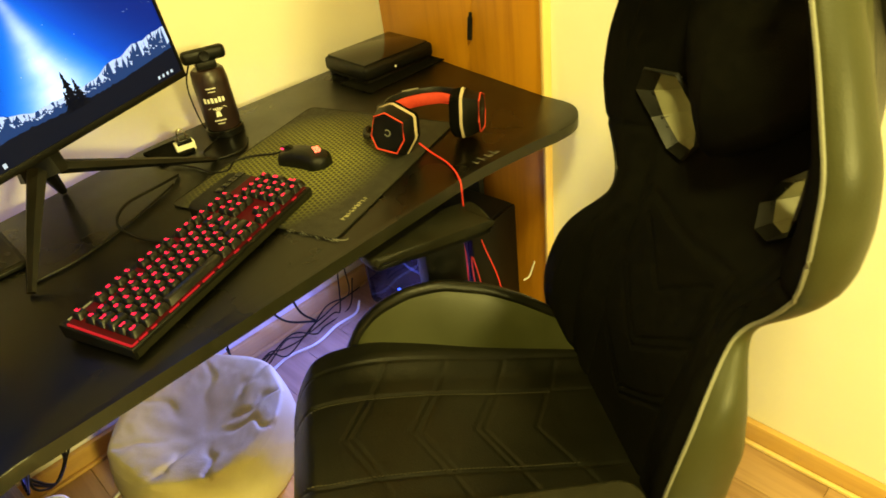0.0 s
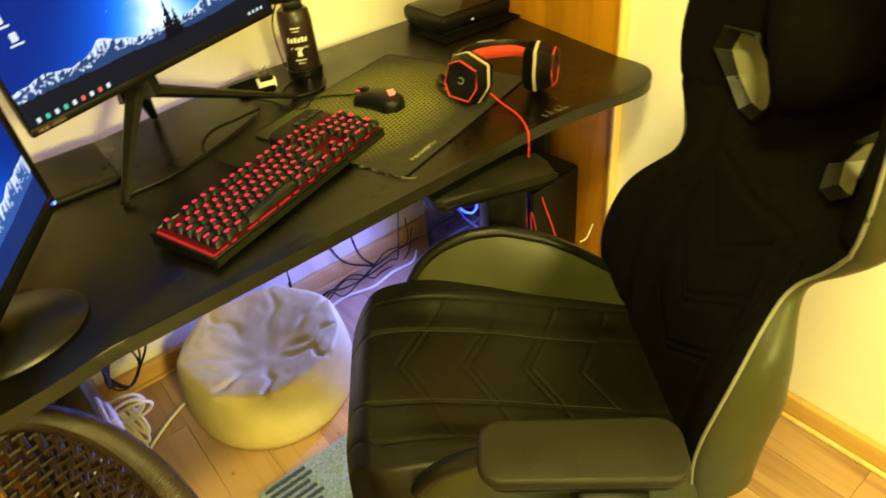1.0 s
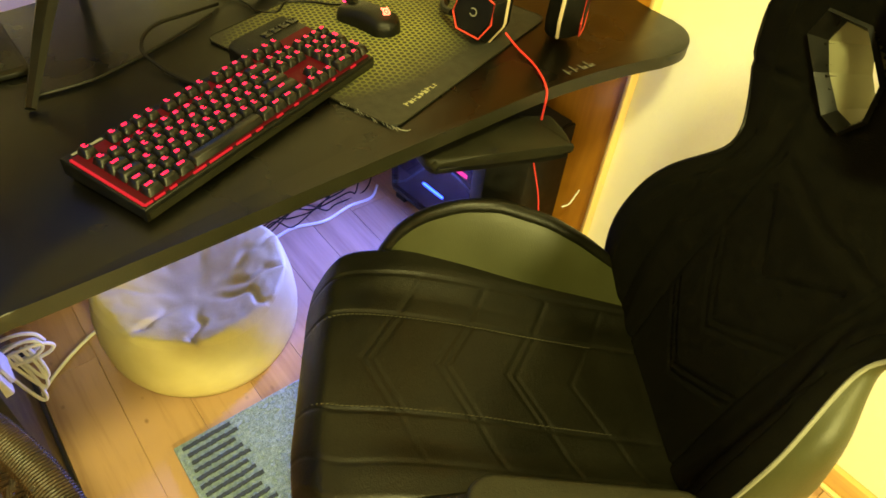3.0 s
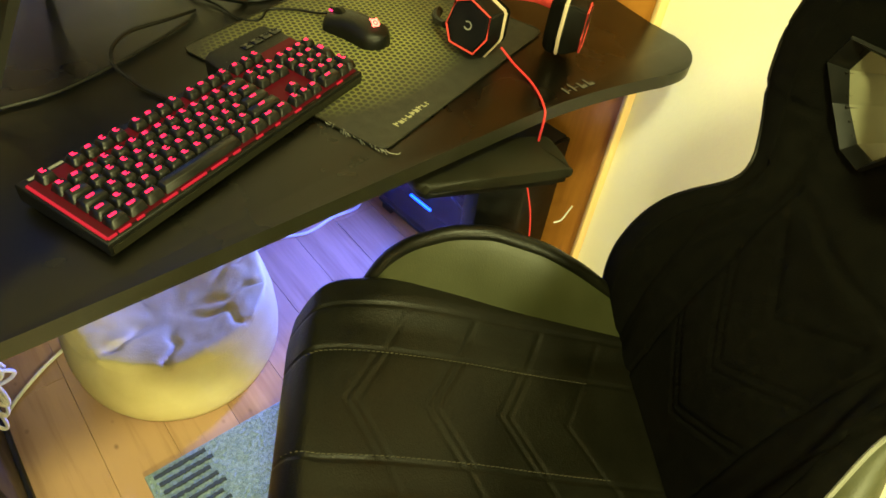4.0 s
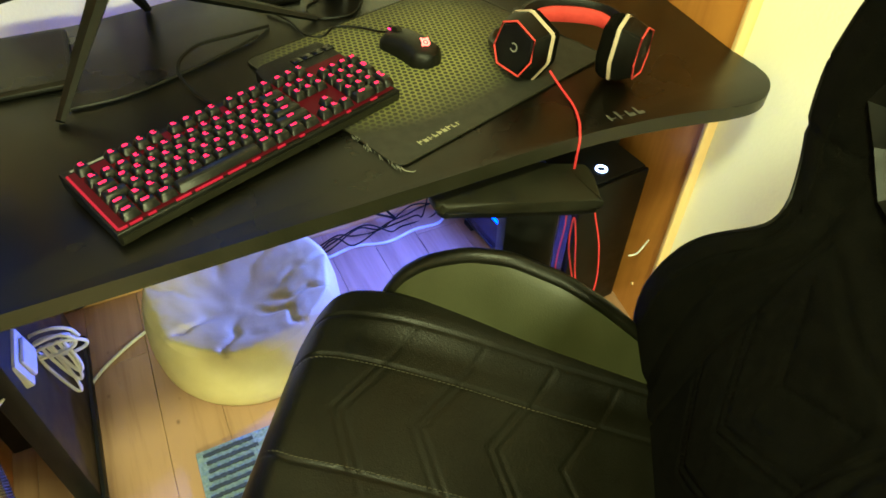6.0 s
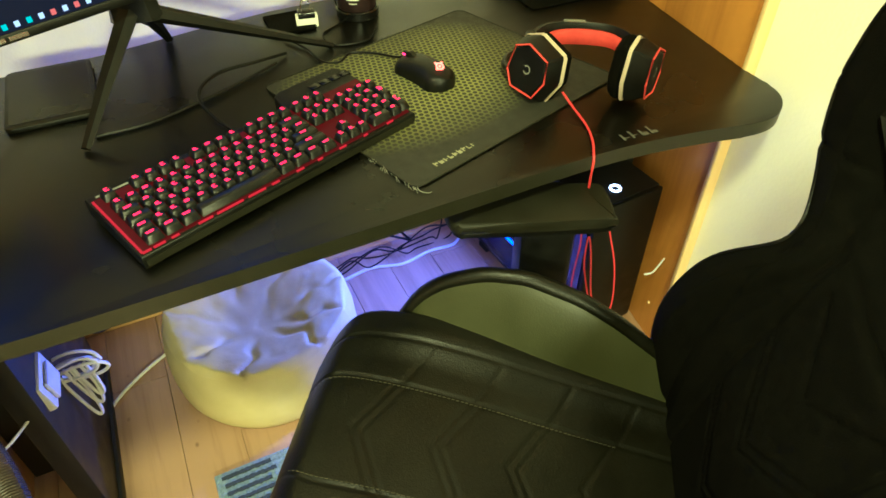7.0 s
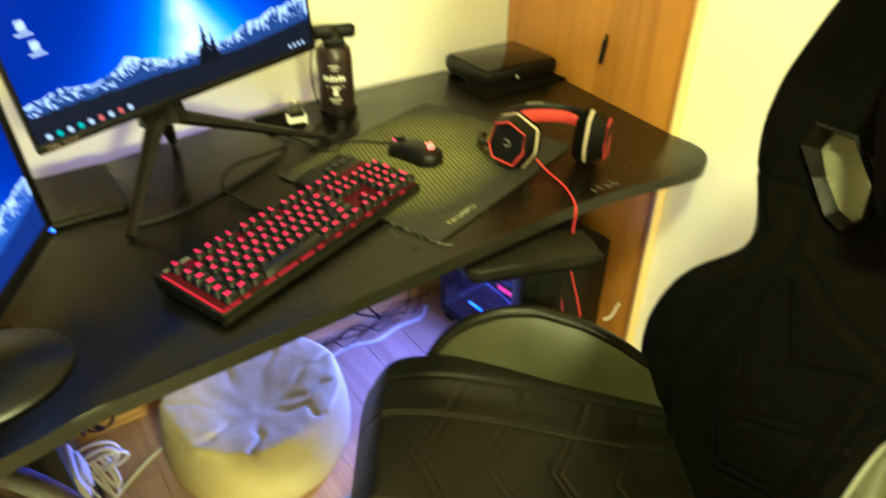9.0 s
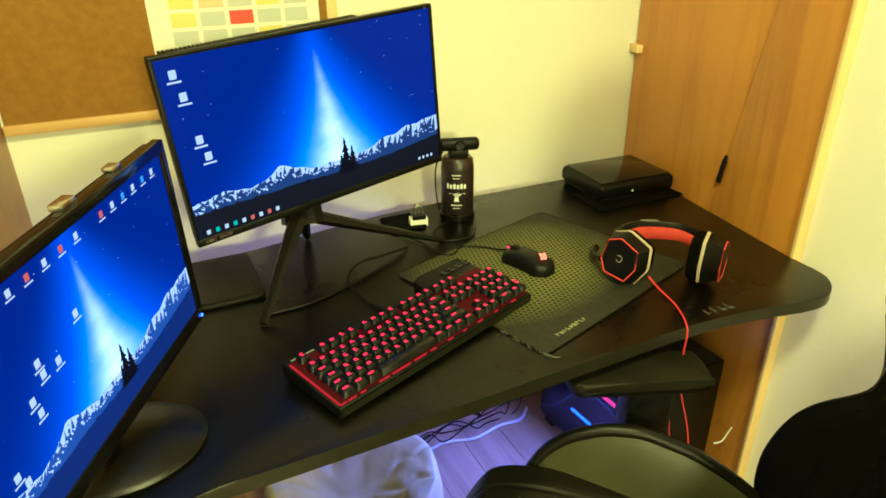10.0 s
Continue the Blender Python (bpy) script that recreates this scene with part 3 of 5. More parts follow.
def key_mesh(units):
    if units not in KEYCAPS:
        wdt, dep, hgt = units * U - 0.0012, U - 0.0012, 0.0095
        bm = bmesh.new()
        a = [(-wdt / 2, -dep / 2), (wdt / 2, -dep / 2), (wdt / 2, dep / 2), (-wdt / 2, dep / 2)]
        b = [(-wdt / 2 + 0.0026, -dep / 2 + 0.0030), (wdt / 2 - 0.0026, -dep / 2 + 0.0030), (wdt / 2 - 0.0026, dep / 2 - 0.0022), (-wdt / 2 + 0.0026, dep / 2 - 0.0022)]
        lo = [bm.verts.new((x, y, 0)) for x, y in a]
        hi = [bm.verts.new((x, y, hgt)) for x, y in b]
        bm.faces.new(hi)
        for k in range(4):
            bm.faces.new((lo[k], lo[(k + 1) % 4], hi[(k + 1) % 4], hi[k]))
        bmesh.ops.bevel(bm, geom=[e for e in bm.edges if e.verts[0].co.z > 0.001 or e.verts[1].co.z > 0.001], offset=0.0011, segments=1, affect="EDGES")
        KEYCAPS[units] = mesh_of("key", bm, M_KEYCAP, True, 50)
    return KEYCAPS[units]


LEGENDS = []
for v in range(4):
    bm = bmesh.new()
    rnd = random.Random(v)
    a, c = ((0.0020, 0.0024), (0.0026, 0.0020), (0.0016, 0.0028), (0.0042, 0.0016))[v]
    for q in range(3):
        x, y = rnd.uniform(-a, a) * 0.5, -0.001 + q * c * 0.7
        s = a * rnd.uniform(0.5, 1)
        bm.faces.new([bm.verts.new(p) for p in ((x - s, y, 0), (x + s, y, 0), (x + s, y + c * 0.42, 0), (x - s, y + c * 0.42, 0))])
    bm.faces.new([bm.verts.new(p) for p in ((-a, -0.001, 0), (-a * 0.55, -0.001, 0), (-a * 0.55, c * 1.8 - 0.001, 0), (-a, c * 1.8 - 0.001, 0))])
    LEGENDS.append(mesh_of("legend", bm, M_LEGEND, False))


def key(x, y, units=1, lit=True, tall=1):
    ob = new("key", key_mesh(units))
    ob.parent = KB
    ob.matrix_basis = tilt @ Matrix.Translation((x, y, 0.0055)) @ Matrix.Diagonal((1, tall, 1, 1))
    if lit:
        le = new("legend", LEGENDS[3 if units > 1.2 else int(x * 977 + y * 311) % 3])
        le.parent = ob
        le.matrix_basis = Matrix.Translation((0, 0.0012, 0.00975)) @ Matrix.Diagonal((1.42, 1.25, 1, 1))


X0, Y0 = 0.014, 0.016
for u, wdt in ((0, 1.25), (1.25, 1.25), (2.5, 1.25), (10, 1.25), (11.25, 1.25), (12.5, 1.25), (13.75, 1.25)):
    key(X0 + (u + wdt / 2) * U, Y0, wdt)
key(X0 + 6.875 * U, Y0, 6.25, False)
for row, first, last in ((1, 1.25, 2.75), (2, 1.75, 2.25), (3, 1.5, 1.5), (4, 1.0, 2.0)):
    y = Y0 + row * U
    u = first
    key(X0 + first / 2 * U, y, first)
    while u < 15 - last - 0.01:
        key(X0 + (u + 0.5) * U, y)
        u += 1
    key(X0 + (15 - last / 2) * U, y, last)
yf = Y0 + 5 * U + 0.007
for u in (0, 2, 3, 4, 5, 6.5, 7.5, 8.5, 9.5, 11, 12, 13, 14, 15.25, 16.25, 17.25):
    key(X0 + (u + 0.5) * U, yf)
for u in (15.25, 16.25, 17.25):
    key(X0 + (u + 0.5) * U, Y0)
    key(X0 + (u + 0.5) * U, Y0 + 3 * U)
    key(X0 + (u + 0.5) * U, Y0 + 4 * U)
key(X0 + 16.75 * U, Y0 + U)
for r in range(1, 5):
    for u in (18.5, 19.5, 20.5):
        key(X0 + (u + 0.5) * U, Y0 + r * U)
key(X0 + 19.5 * U, Y0, 2)
key(X0 + 21.0 * U, Y0, 1)
for r in (0.5, 2.5):
    key(X0 + 22.0 * U, Y0 + r * U, 1, tall=1.9)
key(X0 + 22.0 * U, Y0 + 4 * U)
for k in range(4):
    part("media_key", box((0.366 + 0.020 * k, KD + 0.008, 0.030), (0.383 + 0.020 * k, KD + 0.022, 0.0345), 0.001), M_GLOSS, KB)
bm = flat([[(0.355, 0.0), (0.3565, 0.0), (0.3565, 0.012), (0.355, 0.012)], [(0.325, 0.0), (0.3265, 0.0), (0.3265, 0.012), (0.325, 0.012)]], 0)
part("status_light", bm, M_PIPING, KB, m=pose(0, KD + 0.006, 0.0325, -90, 0, 0), smooth=False)
part("maker_mark", flat([[(0.012, 0), (0.055, 0), (0.055, 0.004), (0.012, 0.004)]], 0), M_PIPING, KB, m=pose(0, KD - 0.009, 0.0323, -86, 0, 0), smooth=False)
# ---- mouse mat, mouse, headset ----
def rounded(w, d, r, n=6):
    out = []
    for cx, cy, a in ((w - r, d - r, 0), (r, d - r, 90), (r, r, 180), (w - r, r, 270)):
        for k in range(n + 1):
            t = radians(a + 90 * k / n)
            out.append((cx + r * math.cos(t), cy + r * math.sin(t)))
    return out


def mat_material():
    """Dark print of honeycomb cells on green, fading to black at the rim."""
    m = mat("printed_mouse_mat", (0.02, 0.02, 0.016), 0.75, scale=60, fine=900, bump=0.4)
    n, l = m.node_tree.nodes, m.node_tree.links
    b = n["Principled BSDF"]
    tc = n.new("ShaderNodeTexCoord")
    sp = n.new("ShaderNodeSeparateXYZ")
    l.new(tc.outputs["Object"], sp.inputs[0])

    def mm(op, a, c):
        q = n.new("ShaderNodeMath")
        q.operation = op
        for i, v in enumerate((a, c)):
            if isinstance(v, (int, float)):
                q.inputs[i].default_value = v
            else:
                l.new(v, q.inputs[i])
        return q.outputs[0]

    p = 0.0105
    u, v = mm("DIVIDE", sp.outputs[0], p), mm("DIVIDE", sp.outputs[1], p * 1.732)

    def dots(du):
        a = mm("SUBTRACT", mm("FRACT", mm("ADD", u, du), 0), 0.5)
        c = mm("MULTIPLY", mm("SUBTRACT", mm("FRACT", mm("ADD", v, du), 0), 0.5), 1.732)
        return mm("SQRT", mm("ADD", mm("MULTIPLY", a, a), mm("MULTIPLY", c, c)), 0)

    d = mm("MINIMUM", dots(0.0), dots(0.5))
    cell = mm("GREATER_THAN", d, 0.36)
    nz = n.new("ShaderNodeTexNoise")
    nz.inputs["Scale"].default_value = 4.5
    l.new(tc.outputs["Object"], nz.inputs["Vector"])
    # the print is strongest in the middle
    dx = mm("ABSOLUTE", mm("DIVIDE", mm("SUBTRACT", sp.outputs[0], 0.20), 0.23), 0)
    dy = mm("ABSOLUTE", mm("DIVIDE", mm("SUBTRACT", sp.outputs[1], 0.23), 0.17), 0)
    rim = mm("SUBTRACT", 1.25, mm("ADD", mm("POWER", dx, 2.2), mm("POWER", dy, 2.2)))
    rim = mm("MULTIPLY", mm("MAXIMUM", mm("MINIMUM", rim, 1.0), 0.0), mm("ADD", nz.outputs[0], 0.35))
    mix = n.new("ShaderNodeMix")
    mix.data_type = "RGBA"
    mix.inputs["A"].default_value, mix.inputs["B"].default_value = (0.012, 0.0115, 0.005, 1), (0.19, 0.19, 0.035, 1)
    l.new(mm("MULTIPLY", cell, rim), mix.inputs["Factor"])
    l.new(mix.outputs["Result"], b.inputs["Base Color"])
    return m


M_MAT = mat_material()
mm_ = thing("mouse_mat", "large dark mouse mat with green honeycomb print and frayed edge", "mouse mat", pose(0.348, 0.004, DZ, 0, 0, 17.5))
part("cloth", slab(rounded(0.455, 0.382, 0.018), 0.0002, 0.0032, 0.0008, 1), M_MAT, mm_)
rim = [Vector((x, y, 0.0026)) for x, y in rounded(0.456, 0.383, 0.018, 5)]
part("stitched_edge", tube(rim, 0.0012, 5, closed=True), M_ARM, mm_)
print_bars(9, 0.010, 0.082, mat("pale_print", (0.24, 0.23, 0.13), 0.8, bump=0), pose(0.055, 0.018, 0.0034), "print", mm_)
rnd = random.Random(3)
fr = bmesh.new()
for k in range(22):
    y = rnd.uniform(0.0, 0.10)
    x = rnd.uniform(-0.003, 0.002)
    tube(smooth_line([(x, y, 0.003), (x - 0.004 * rnd.random(), y - 0.003, 0.004), (x - 0.007 * rnd.random(), y - 0.012 * rnd.random(), 0.002)], 3), 0.0004, 4, fr)
tube(smooth_line([(0.003, 0.001, 0.003), (0.001, -0.008, 0.003), (0.008, -0.016, 0.001), (0.013, -0.017, 0.001)], 4), 0.0007, 4, fr)
part("loose_threads", fr, M_PIPING, mm_)

mouse = thing("mouse", "black computer mouse with an orange-lit logo", "mouse", pose(0.489, 0.283, DZ + 0.0034, 0, 0, 14))
bm = bmesh.new()
rows, N = 18, 20
rings = []
for i in range(rows + 1):
    s = i / rows
    y = -0.062 + 0.124 * s
    hw = 0.033 * (1 - 0.12 * math.sin(math.pi * min(1, s * 1.25))) * min(1, (math.sin(math.pi * min(0.985, max(0.015, s))) * 2.2)) ** 0.5
    ht = 0.038 * (math.sin(math.pi * (0.10 + 0.80 * (1 - s) ** 0.85 if s > 0.5 else 0.10 + 0.80 * (1 - s) ** 0.85))) ** 0.55 * (0.62 + 0.38 * (1 - s))
    ring = []
    for k in range(N + 1):
        a = math.pi * k / N
        ring.append(bm.verts.new((hw * math.copysign(abs(math.cos(a)) ** 0.75, math.cos(a)), y, ht * math.sin(a) ** 0.7)))
    rings.append(ring)
for a, b in zip(rings, rings[1:]):
    for k in range(N):
        bm.faces.new((a[k], a[k + 1], b[k + 1], b[k]))
bm.faces.new(rings[0])
bm.faces.new(rings[-1][::-1])
part("shell", bm, M_PLASTIC, mouse, angle=60)
part("wheel", tube([(-0.004, 0.036, 0.021), (0.004, 0.036, 0.021)], 0.011, 16), M_ARM, mouse)
part("button_gap", box((-0.0007, 0.020, 0.018), (0.0007, 0.058, 0.0258)), M_GLOSS, mouse)
lg = bmesh.new()
for k in range(8):
    a0, a1 = 2 * math.pi * k / 8, 2 * math.pi * (k + 1) / 8
    lg.faces.new([lg.verts.new((r * math.cos(a), r * math.sin(a), 0)) for r, a in ((0.0045, a0), (0.0078, a0), (0.0078, a1), (0.0045, a1))])
lg.faces.new([lg.verts.new((0.003 * math.cos(k), 0.003 * math.sin(k), 0)) for k in (0, 1, 2, 3, 4, 5)])
for a in (0.6, 2.0, 3.5):
    c, s = math.cos(a), math.sin(a)
    lg.faces.new([lg.verts.new((c * r - s * q, s * r + c * q, 0)) for r, q in ((0.0075, -0.0022), (0.0105, -0.0018), (0.0105, 0.0018), (0.0075, 0.0022))])
part("logo", lg, M_MOUSELOGO, mouse, m=pose(0.0, -0.040, 0.0340, 30, 0, 0), smooth=False)
part("wheel_light", box((-0.003, 0.052, 0.019), (0.003, 0.058, 0.0215)), M_REDLED, mouse)
part("mouse_cable", tube(smooth_line([(0, 0.060, 0.012), (-0.004, 0.085, 0.005), (-0.02, 0.12, 0.003), (-0.05, 0.15, 0.002), (-0.085, 0.135, 0.001), (-0.105, 0.16, 0.0), (-0.10, 0.22, 0.0), (-0.11, 0.28, 0.002)], 8), 0.0022, 6), M_PLASTIC, mouse)


def ear_cup(parent, m, side):
    """An angular cup, its outer face towards -x."""
    hexa = [(-0.030, -0.044), (0.024, -0.046), (0.043, -0.018), (0.040, 0.030), (0.012, 0.046), (-0.036, 0.034), (-0.045, -0.006)]

    def ring(scale, x):
        return [(x, y * scale, z * scale) for y, z in hexa]

    def loft(rows, cap=True):
        bm = bmesh.new()
        rs = [[bm.verts.new(p) for p in r] for r in rows]
        for a, b in zip(rs, rs[1:]):
            for k in range(7):
                bm.faces.new((a[k], a[(k + 1) % 7], b[(k + 1) % 7], b[k]))
        if cap:
            bm.faces.new(rs[0][::-1])
            bm.faces.new(rs[-1])
        bmesh.ops.bevel(bm, geom=[e for e in bm.edges if not e.is_boundary], offset=0.0025, segments=2, affect="EDGES")
        return bm

    part("cup_shell", loft([ring(0.78, -0.026), ring(1.0, -0.006), ring(1.05, 0.006)]), M_PLASTIC, parent, m=m)
    part("cup_trim", tube([Vector(p) for p in ring(0.82, -0.0255)], 0.0016, 6, closed=True), M_REDPAD, parent, "red trim line round the cup", m=m)
    part("cup_band", loft([ring(1.07, 0.006), ring(1.09, 0.009), ring(1.07, 0.012)]), M_CUSHION, parent, "pale ring round the cup", m=m)
    part("ear_cushion", loft([ring(1.05, 0.013), ring(1.08, 0.022), ring(0.92, 0.034)]), M_CLOTH, parent, m=m)
    lg = bmesh.new()
    for a0 in range(1, 9):
        b0, b1 = 2 * math.pi * a0 / 10, 2 * math.pi * (a0 + 1) / 10
        lg.faces.new([lg.verts.new((-0.0264, r * math.cos(b), r * math.sin(b))) for r, b in ((0.005, b0), (0.0075, b0), (0.0075, b1), (0.005, b1))])
    part("logo", lg, M_PIPING, parent, m=m, smooth=False)


HX, HY = 0.690, 0.115
hs = thing("headset", "black headset with red headband padding and angular cups on the desk", "headset", pose(HX, HY, DZ, 0, 0, -30))
ear_cup(hs, pose(-0.076, -0.008, 0.054, 10, 10, 50), -1)
ear_cup(hs, pose(0.082, -0.005, 0.056, 14, 0, 152), 1)
arc = [(-0.086, 0.02, 0.066), (-0.078, 0.06, 0.070), (-0.048, 0.092, 0.068), (0.0, 0.102, 0.066), (0.05, 0.092, 0.066), (0.080, 0.06, 0.066), (0.088, 0.02, 0.064)]


def band(pts, w, thick, lift=0.0):
    """A strap along pts; w: its width across, standing nearly upright."""
    line = smooth_line(pts, 6)
    bm = bmesh.new()
    rs = []
    for i, q in enumerate(line):
        d = (line[min(i + 1, len(line) - 1)] - line[max(i - 1, 0)]).normalized()
        up = Vector((0, 0.25, 0.97)).normalized()
        out = d.cross(up).normalized()
        taper = 0.7 + 0.3 * math.sin(math.pi * i / (len(line) - 1))
        rs.append([bm.verts.new(q + up * (a * w * taper + lift) + out * b * thick) for a, b in ((-0.5, -0.5), (-0.5, 0.5), (-0.3, 0.8), (0.3, 0.8), (0.5, 0.5), (0.5, -0.5), (0.3, -0.8), (-0.3, -0.8))])
    for a, b in zip(rs, rs[1:]):
        for k in range(8):
            bm.faces.new((a[k], a[(k + 1) % 8], b[(k + 1) % 8], b[k]))
    bm.faces.new(rs[0])
    bm.faces.new(rs[-1][::-1])
    return bm


part("headband", band(arc, 0.030, 0.007), M_PLASTIC, hs)
inner = [(x * 0.86, y - 0.014, z - 0.004) for x, y, z in arc[1:-1]]
part("headband_pad", band(inner, 0.024, 0.009), M_REDPAD, hs, "red padded inside of the headband")
for x in (-1, 1):
    part("yoke", box((x * 0.088 - 0.008, -0.02, 0.05), (x * 0.088 + 0.008, 0.045, 0.092), 0.006), M_PLASTIC, hs)
part("size_mark", box((-0.03, 0.100, 0.0805), (0.006, 0.107, 0.0835), 0.001), M_PIPING, hs)
part("microphone", tube(smooth_line([(-0.118, 0.02, 0.035), (-0.124, 0.055, 0.024), (-0.120, 0.095, 0.016), (-0.112, 0.115, 0.012)], 6), lambda s: 0.006 + 0.002 * s, 8), M_PLASTIC, hs)
W2L = hs.matrix_world.inverted()
cable = [(0.648, 0.108, 0.772), (0.652, 0.080, 0.7575), (0.646, 0.035, 0.7525), (0.630, -0.003, 0.7525), (0.612, -0.031, 0.7535), (0.606, -0.041, 0.747), (0.604, -0.043, 0.72), (0.615, -0.03, 0.66), (0.66, 0.03, 0.60), (0.70, 0.07, 0.52), (0.735, 0.10, 0.42), (0.74, 0.11, 0.30), (0.76, 0.115, 0.16), (0.80, 0.12, 0.10), (0.83, 0.12, 0.13), (0.80, 0.115, 0.22), (0.765, 0.11, 0.34), (0.762, 0.11, 0.42), (0.78, 0.112, 0.36), (0.80, 0.11, 0.24), (0.83, 0.11, 0.14), (0.865, 0.115, 0.115), (0.88, 0.12, 0.17), (0.87, 0.13, 0.28), (0.85, 0.15, 0.38), (0.86, 0.18, 0.42)]
part("cable", tube([to_local(*q) for q in smooth_line(cable, 8)], 0.0019, 6), M_RED, hs, "thin red cable looping down beside the desk")

# ---- things along the back of the desk ----
rt = thing("router", "flat black router box standing on the desk corner", "router", pose(0.945, 0.575, DZ, 0, 0, -3))
part("body", box((-0.115, -0.10, 0.008), (0.115, 0.085, 0.047), 0.012, 3), M_PLASTIC, rt)
part("lid", box((-0.105, -0.088, 0.0465), (0.105, 0.075, 0.0505), 0.002), M_GLOSS, rt)
part("base", box((-0.105, -0.09, 0.0), (0.105, 0.08, 0.0085), 0.003), M_STEEL, rt)
part("status_light", box((-0.022, -0.1022, 0.021), (-0.016, -0.0995, 0.027), 0.001), M_WHITE, rt)
solo("router_mat", box((0.80, 0.44, DZ + 0.0004), (1.06, 0.56, DZ + 0.003), 0.001), M_CLOTH, "thin black mat under the router", "mat")

can = thing("jar", "black plastic supplement jar with a printed label standing upside down", "jar", pose(0.478, 0.580, DZ, 0, 0, -30))
part("lid", lathe([(0.040, 0.0), (0.042, 0.002), (0.042, 0.016), (0.040, 0.018)], 40), M_GLOSS, can)
part("body", lathe([(0.036, 0.018), (0.0385, 0.022), (0.0385, 0.125), (0.036, 0.146), (0.030, 0.152)], 40), mat("jar_label", (0.016, 0.010, 0.010), 0.35, second=(0.024, 0.012, 0.012), scale=30, bump=0), can)


def on_can(polys, name):
    bm = bmesh.new()
    for poly in polys:
        bm.faces.new([bm.verts.new((0.0389 * math.sin(x / 0.0389), -0.0389 * math.cos(x / 0.0389), z)) for x, z in poly])
    return tagged(part(name, bm, M_WHITE, can, smooth=False), kind="stuff")


bars = []
for z, w_, h_ in ((0.115, 0.022, 0.003), (0.108, 0.016, 0.0022), (0.042, 0.026, 0.003), (0.035, 0.016, 0.002)):
    for k in range(6):
        bars.append([(-w_ / 2 + k * w_ / 6, z), (-w_ / 2 + (k + 0.8) * w_ / 6, z), (-w_ / 2 + (k + 0.8) * w_ / 6, z + h_), (-w_ / 2 + k * w_ / 6, z + h_)])
on_can(bars, "label_print")
shape = []
for k in range(9):
    s = (k - 4) / 4
    shape.append([(s * 0.020, 0.074 - abs(s) * 0.004), (s * 0.020 + 0.003, 0.074 - abs(s) * 0.004), (s * 0.014 + 0.002, 0.062 + abs(s) * 0.012), (s * 0.013, 0.062 + abs(s) * 0.012)])
shape.append([(-0.006, 0.052), (0.006, 0.052), (0.004, 0.064), (-0.004, 0.064)])
on_can(shape, "label_emblem")
on_can([[(-0.024 + 0.0082 * k, 0.084), (-0.0185 + 0.0082 * k, 0.084), (-0.0185 + 0.0082 * k, 0.096 - 0.002 * (k % 2)), (-0.024 + 0.0082 * k, 0.096 - 0.002 * (k % 2))] for k in range(6)], "label_title")
wc = thing("webcam", "black webcam resting on top of the upturned jar", "webcam", pose(0.478, 0.575, DZ + 0.152, 0, 0, -18))
part("body", box((-0.047, -0.018, 0.016), (0.047, 0.008, 0.045), 0.010, 3), M_PLASTIC, wc)
part("clip", box((-0.022, -0.014, 0.0), (0.022, 0.022, 0.018), 0.004), M_PLASTIC, wc)
part("lens", tube([(0, -0.0215, 0.031), (0, -0.017, 0.031)], 0.010, 20), M_GLOSS, wc)
part("lens_ring", tube([(0.0115 * math.cos(k * 0.314), -0.0195, 0.031 + 0.0115 * math.sin(k * 0.314)) for k in range(20)], 0.001, 5, closed=True), M_STEEL, wc)
part("webcam_cable", tube(smooth_line([(-0.03, 0.012, 0.02), (-0.05, 0.03, -0.04), (-0.045, 0.03, -0.13), (-0.03, -0.02, -0.150), (-0.07, -0.08, -0.150), (-0.05, -0.13, -0.150), (0.01, -0.12, -0.150), (0.03, -0.07, -0.150)], 8), 0.0018, 6), M_PLASTIC, wc)

bc = thing("binder_clip", "white note held by a binder clip standing on the desk", "binder clip", pose(0.372, 0.572, DZ, 0, 0, -12))
part("note_block", box((-0.021, -0.010, 0.0), (0.021, 0.012, 0.022), 0.002), M_PAPER, bc)
part("jaw", slab([(-0.016, -0.012), (0.016, -0.012), (0.016, 0.012), (-0.016, 0.012)], 0.018, 0.031, 0.003), M_GLOSS, bc)
for y in (-0.008, 0.008):
    part("wire_handle", tube(smooth_line([(-0.009, y, 0.030), (-0.007, y * 0.6, 0.046), (0.0, y * 0.5, 0.051), (0.007, y * 0.6, 0.046), (0.009, y, 0.030)], 5), 0.0011, 6), M_CHROME, bc)
solo("notebook", slab([(0.30 + x, 0.55 + y) for x, y in rounded(0.085, 0.09, 0.006)], DZ + 0.0003, DZ + 0.006, 0.001, 1), M_CLOTH, "small black notebook lying on the desk", "notebook")
tb = thing("tablet", "flat black tablet lying beneath the monitor", "tablet", pose(-0.152, 0.396, DZ))
part("body", slab(rounded(0.135, 0.20, 0.014), 0.0003, 0.0085, 0.002, 2), M_PLASTIC, tb)
part("glass", slab([(0.007 + x, 0.012 + y) for x, y in rounded(0.121, 0.176, 0.006)], 0.0086, 0.0092, 0.0), M_DESK, tb, "dark glass front of the tablet")
cb = bmesh.new()
cb = tube(smooth_line([(-0.03, 0.33, DZ + 0.003), (0.05, 0.335, DZ + 0.003), (0.14, 0.37, DZ + 0.003), (0.22, 0.41, DZ + 0.003), (0.275, 0.44, DZ + 0.004)], 8), 0.0026, 6)
solo("video_cable", cb, M_PLASTIC, "grey-black cable lying on the desk behind the keyboard", "cable")
cb = tube(smooth_line([(0.30, 0.47, DZ + 0.004), (0.24, 0.44, DZ + 0.014), (0.17, 0.41, DZ + 0.022), (0.13, 0.36, DZ + 0.018), (0.14, 0.30, DZ + 0.006), (0.165, 0.235, DZ + 0.004), (0.15, 0.19, DZ + 0.012)], 8), 0.0032, 6)
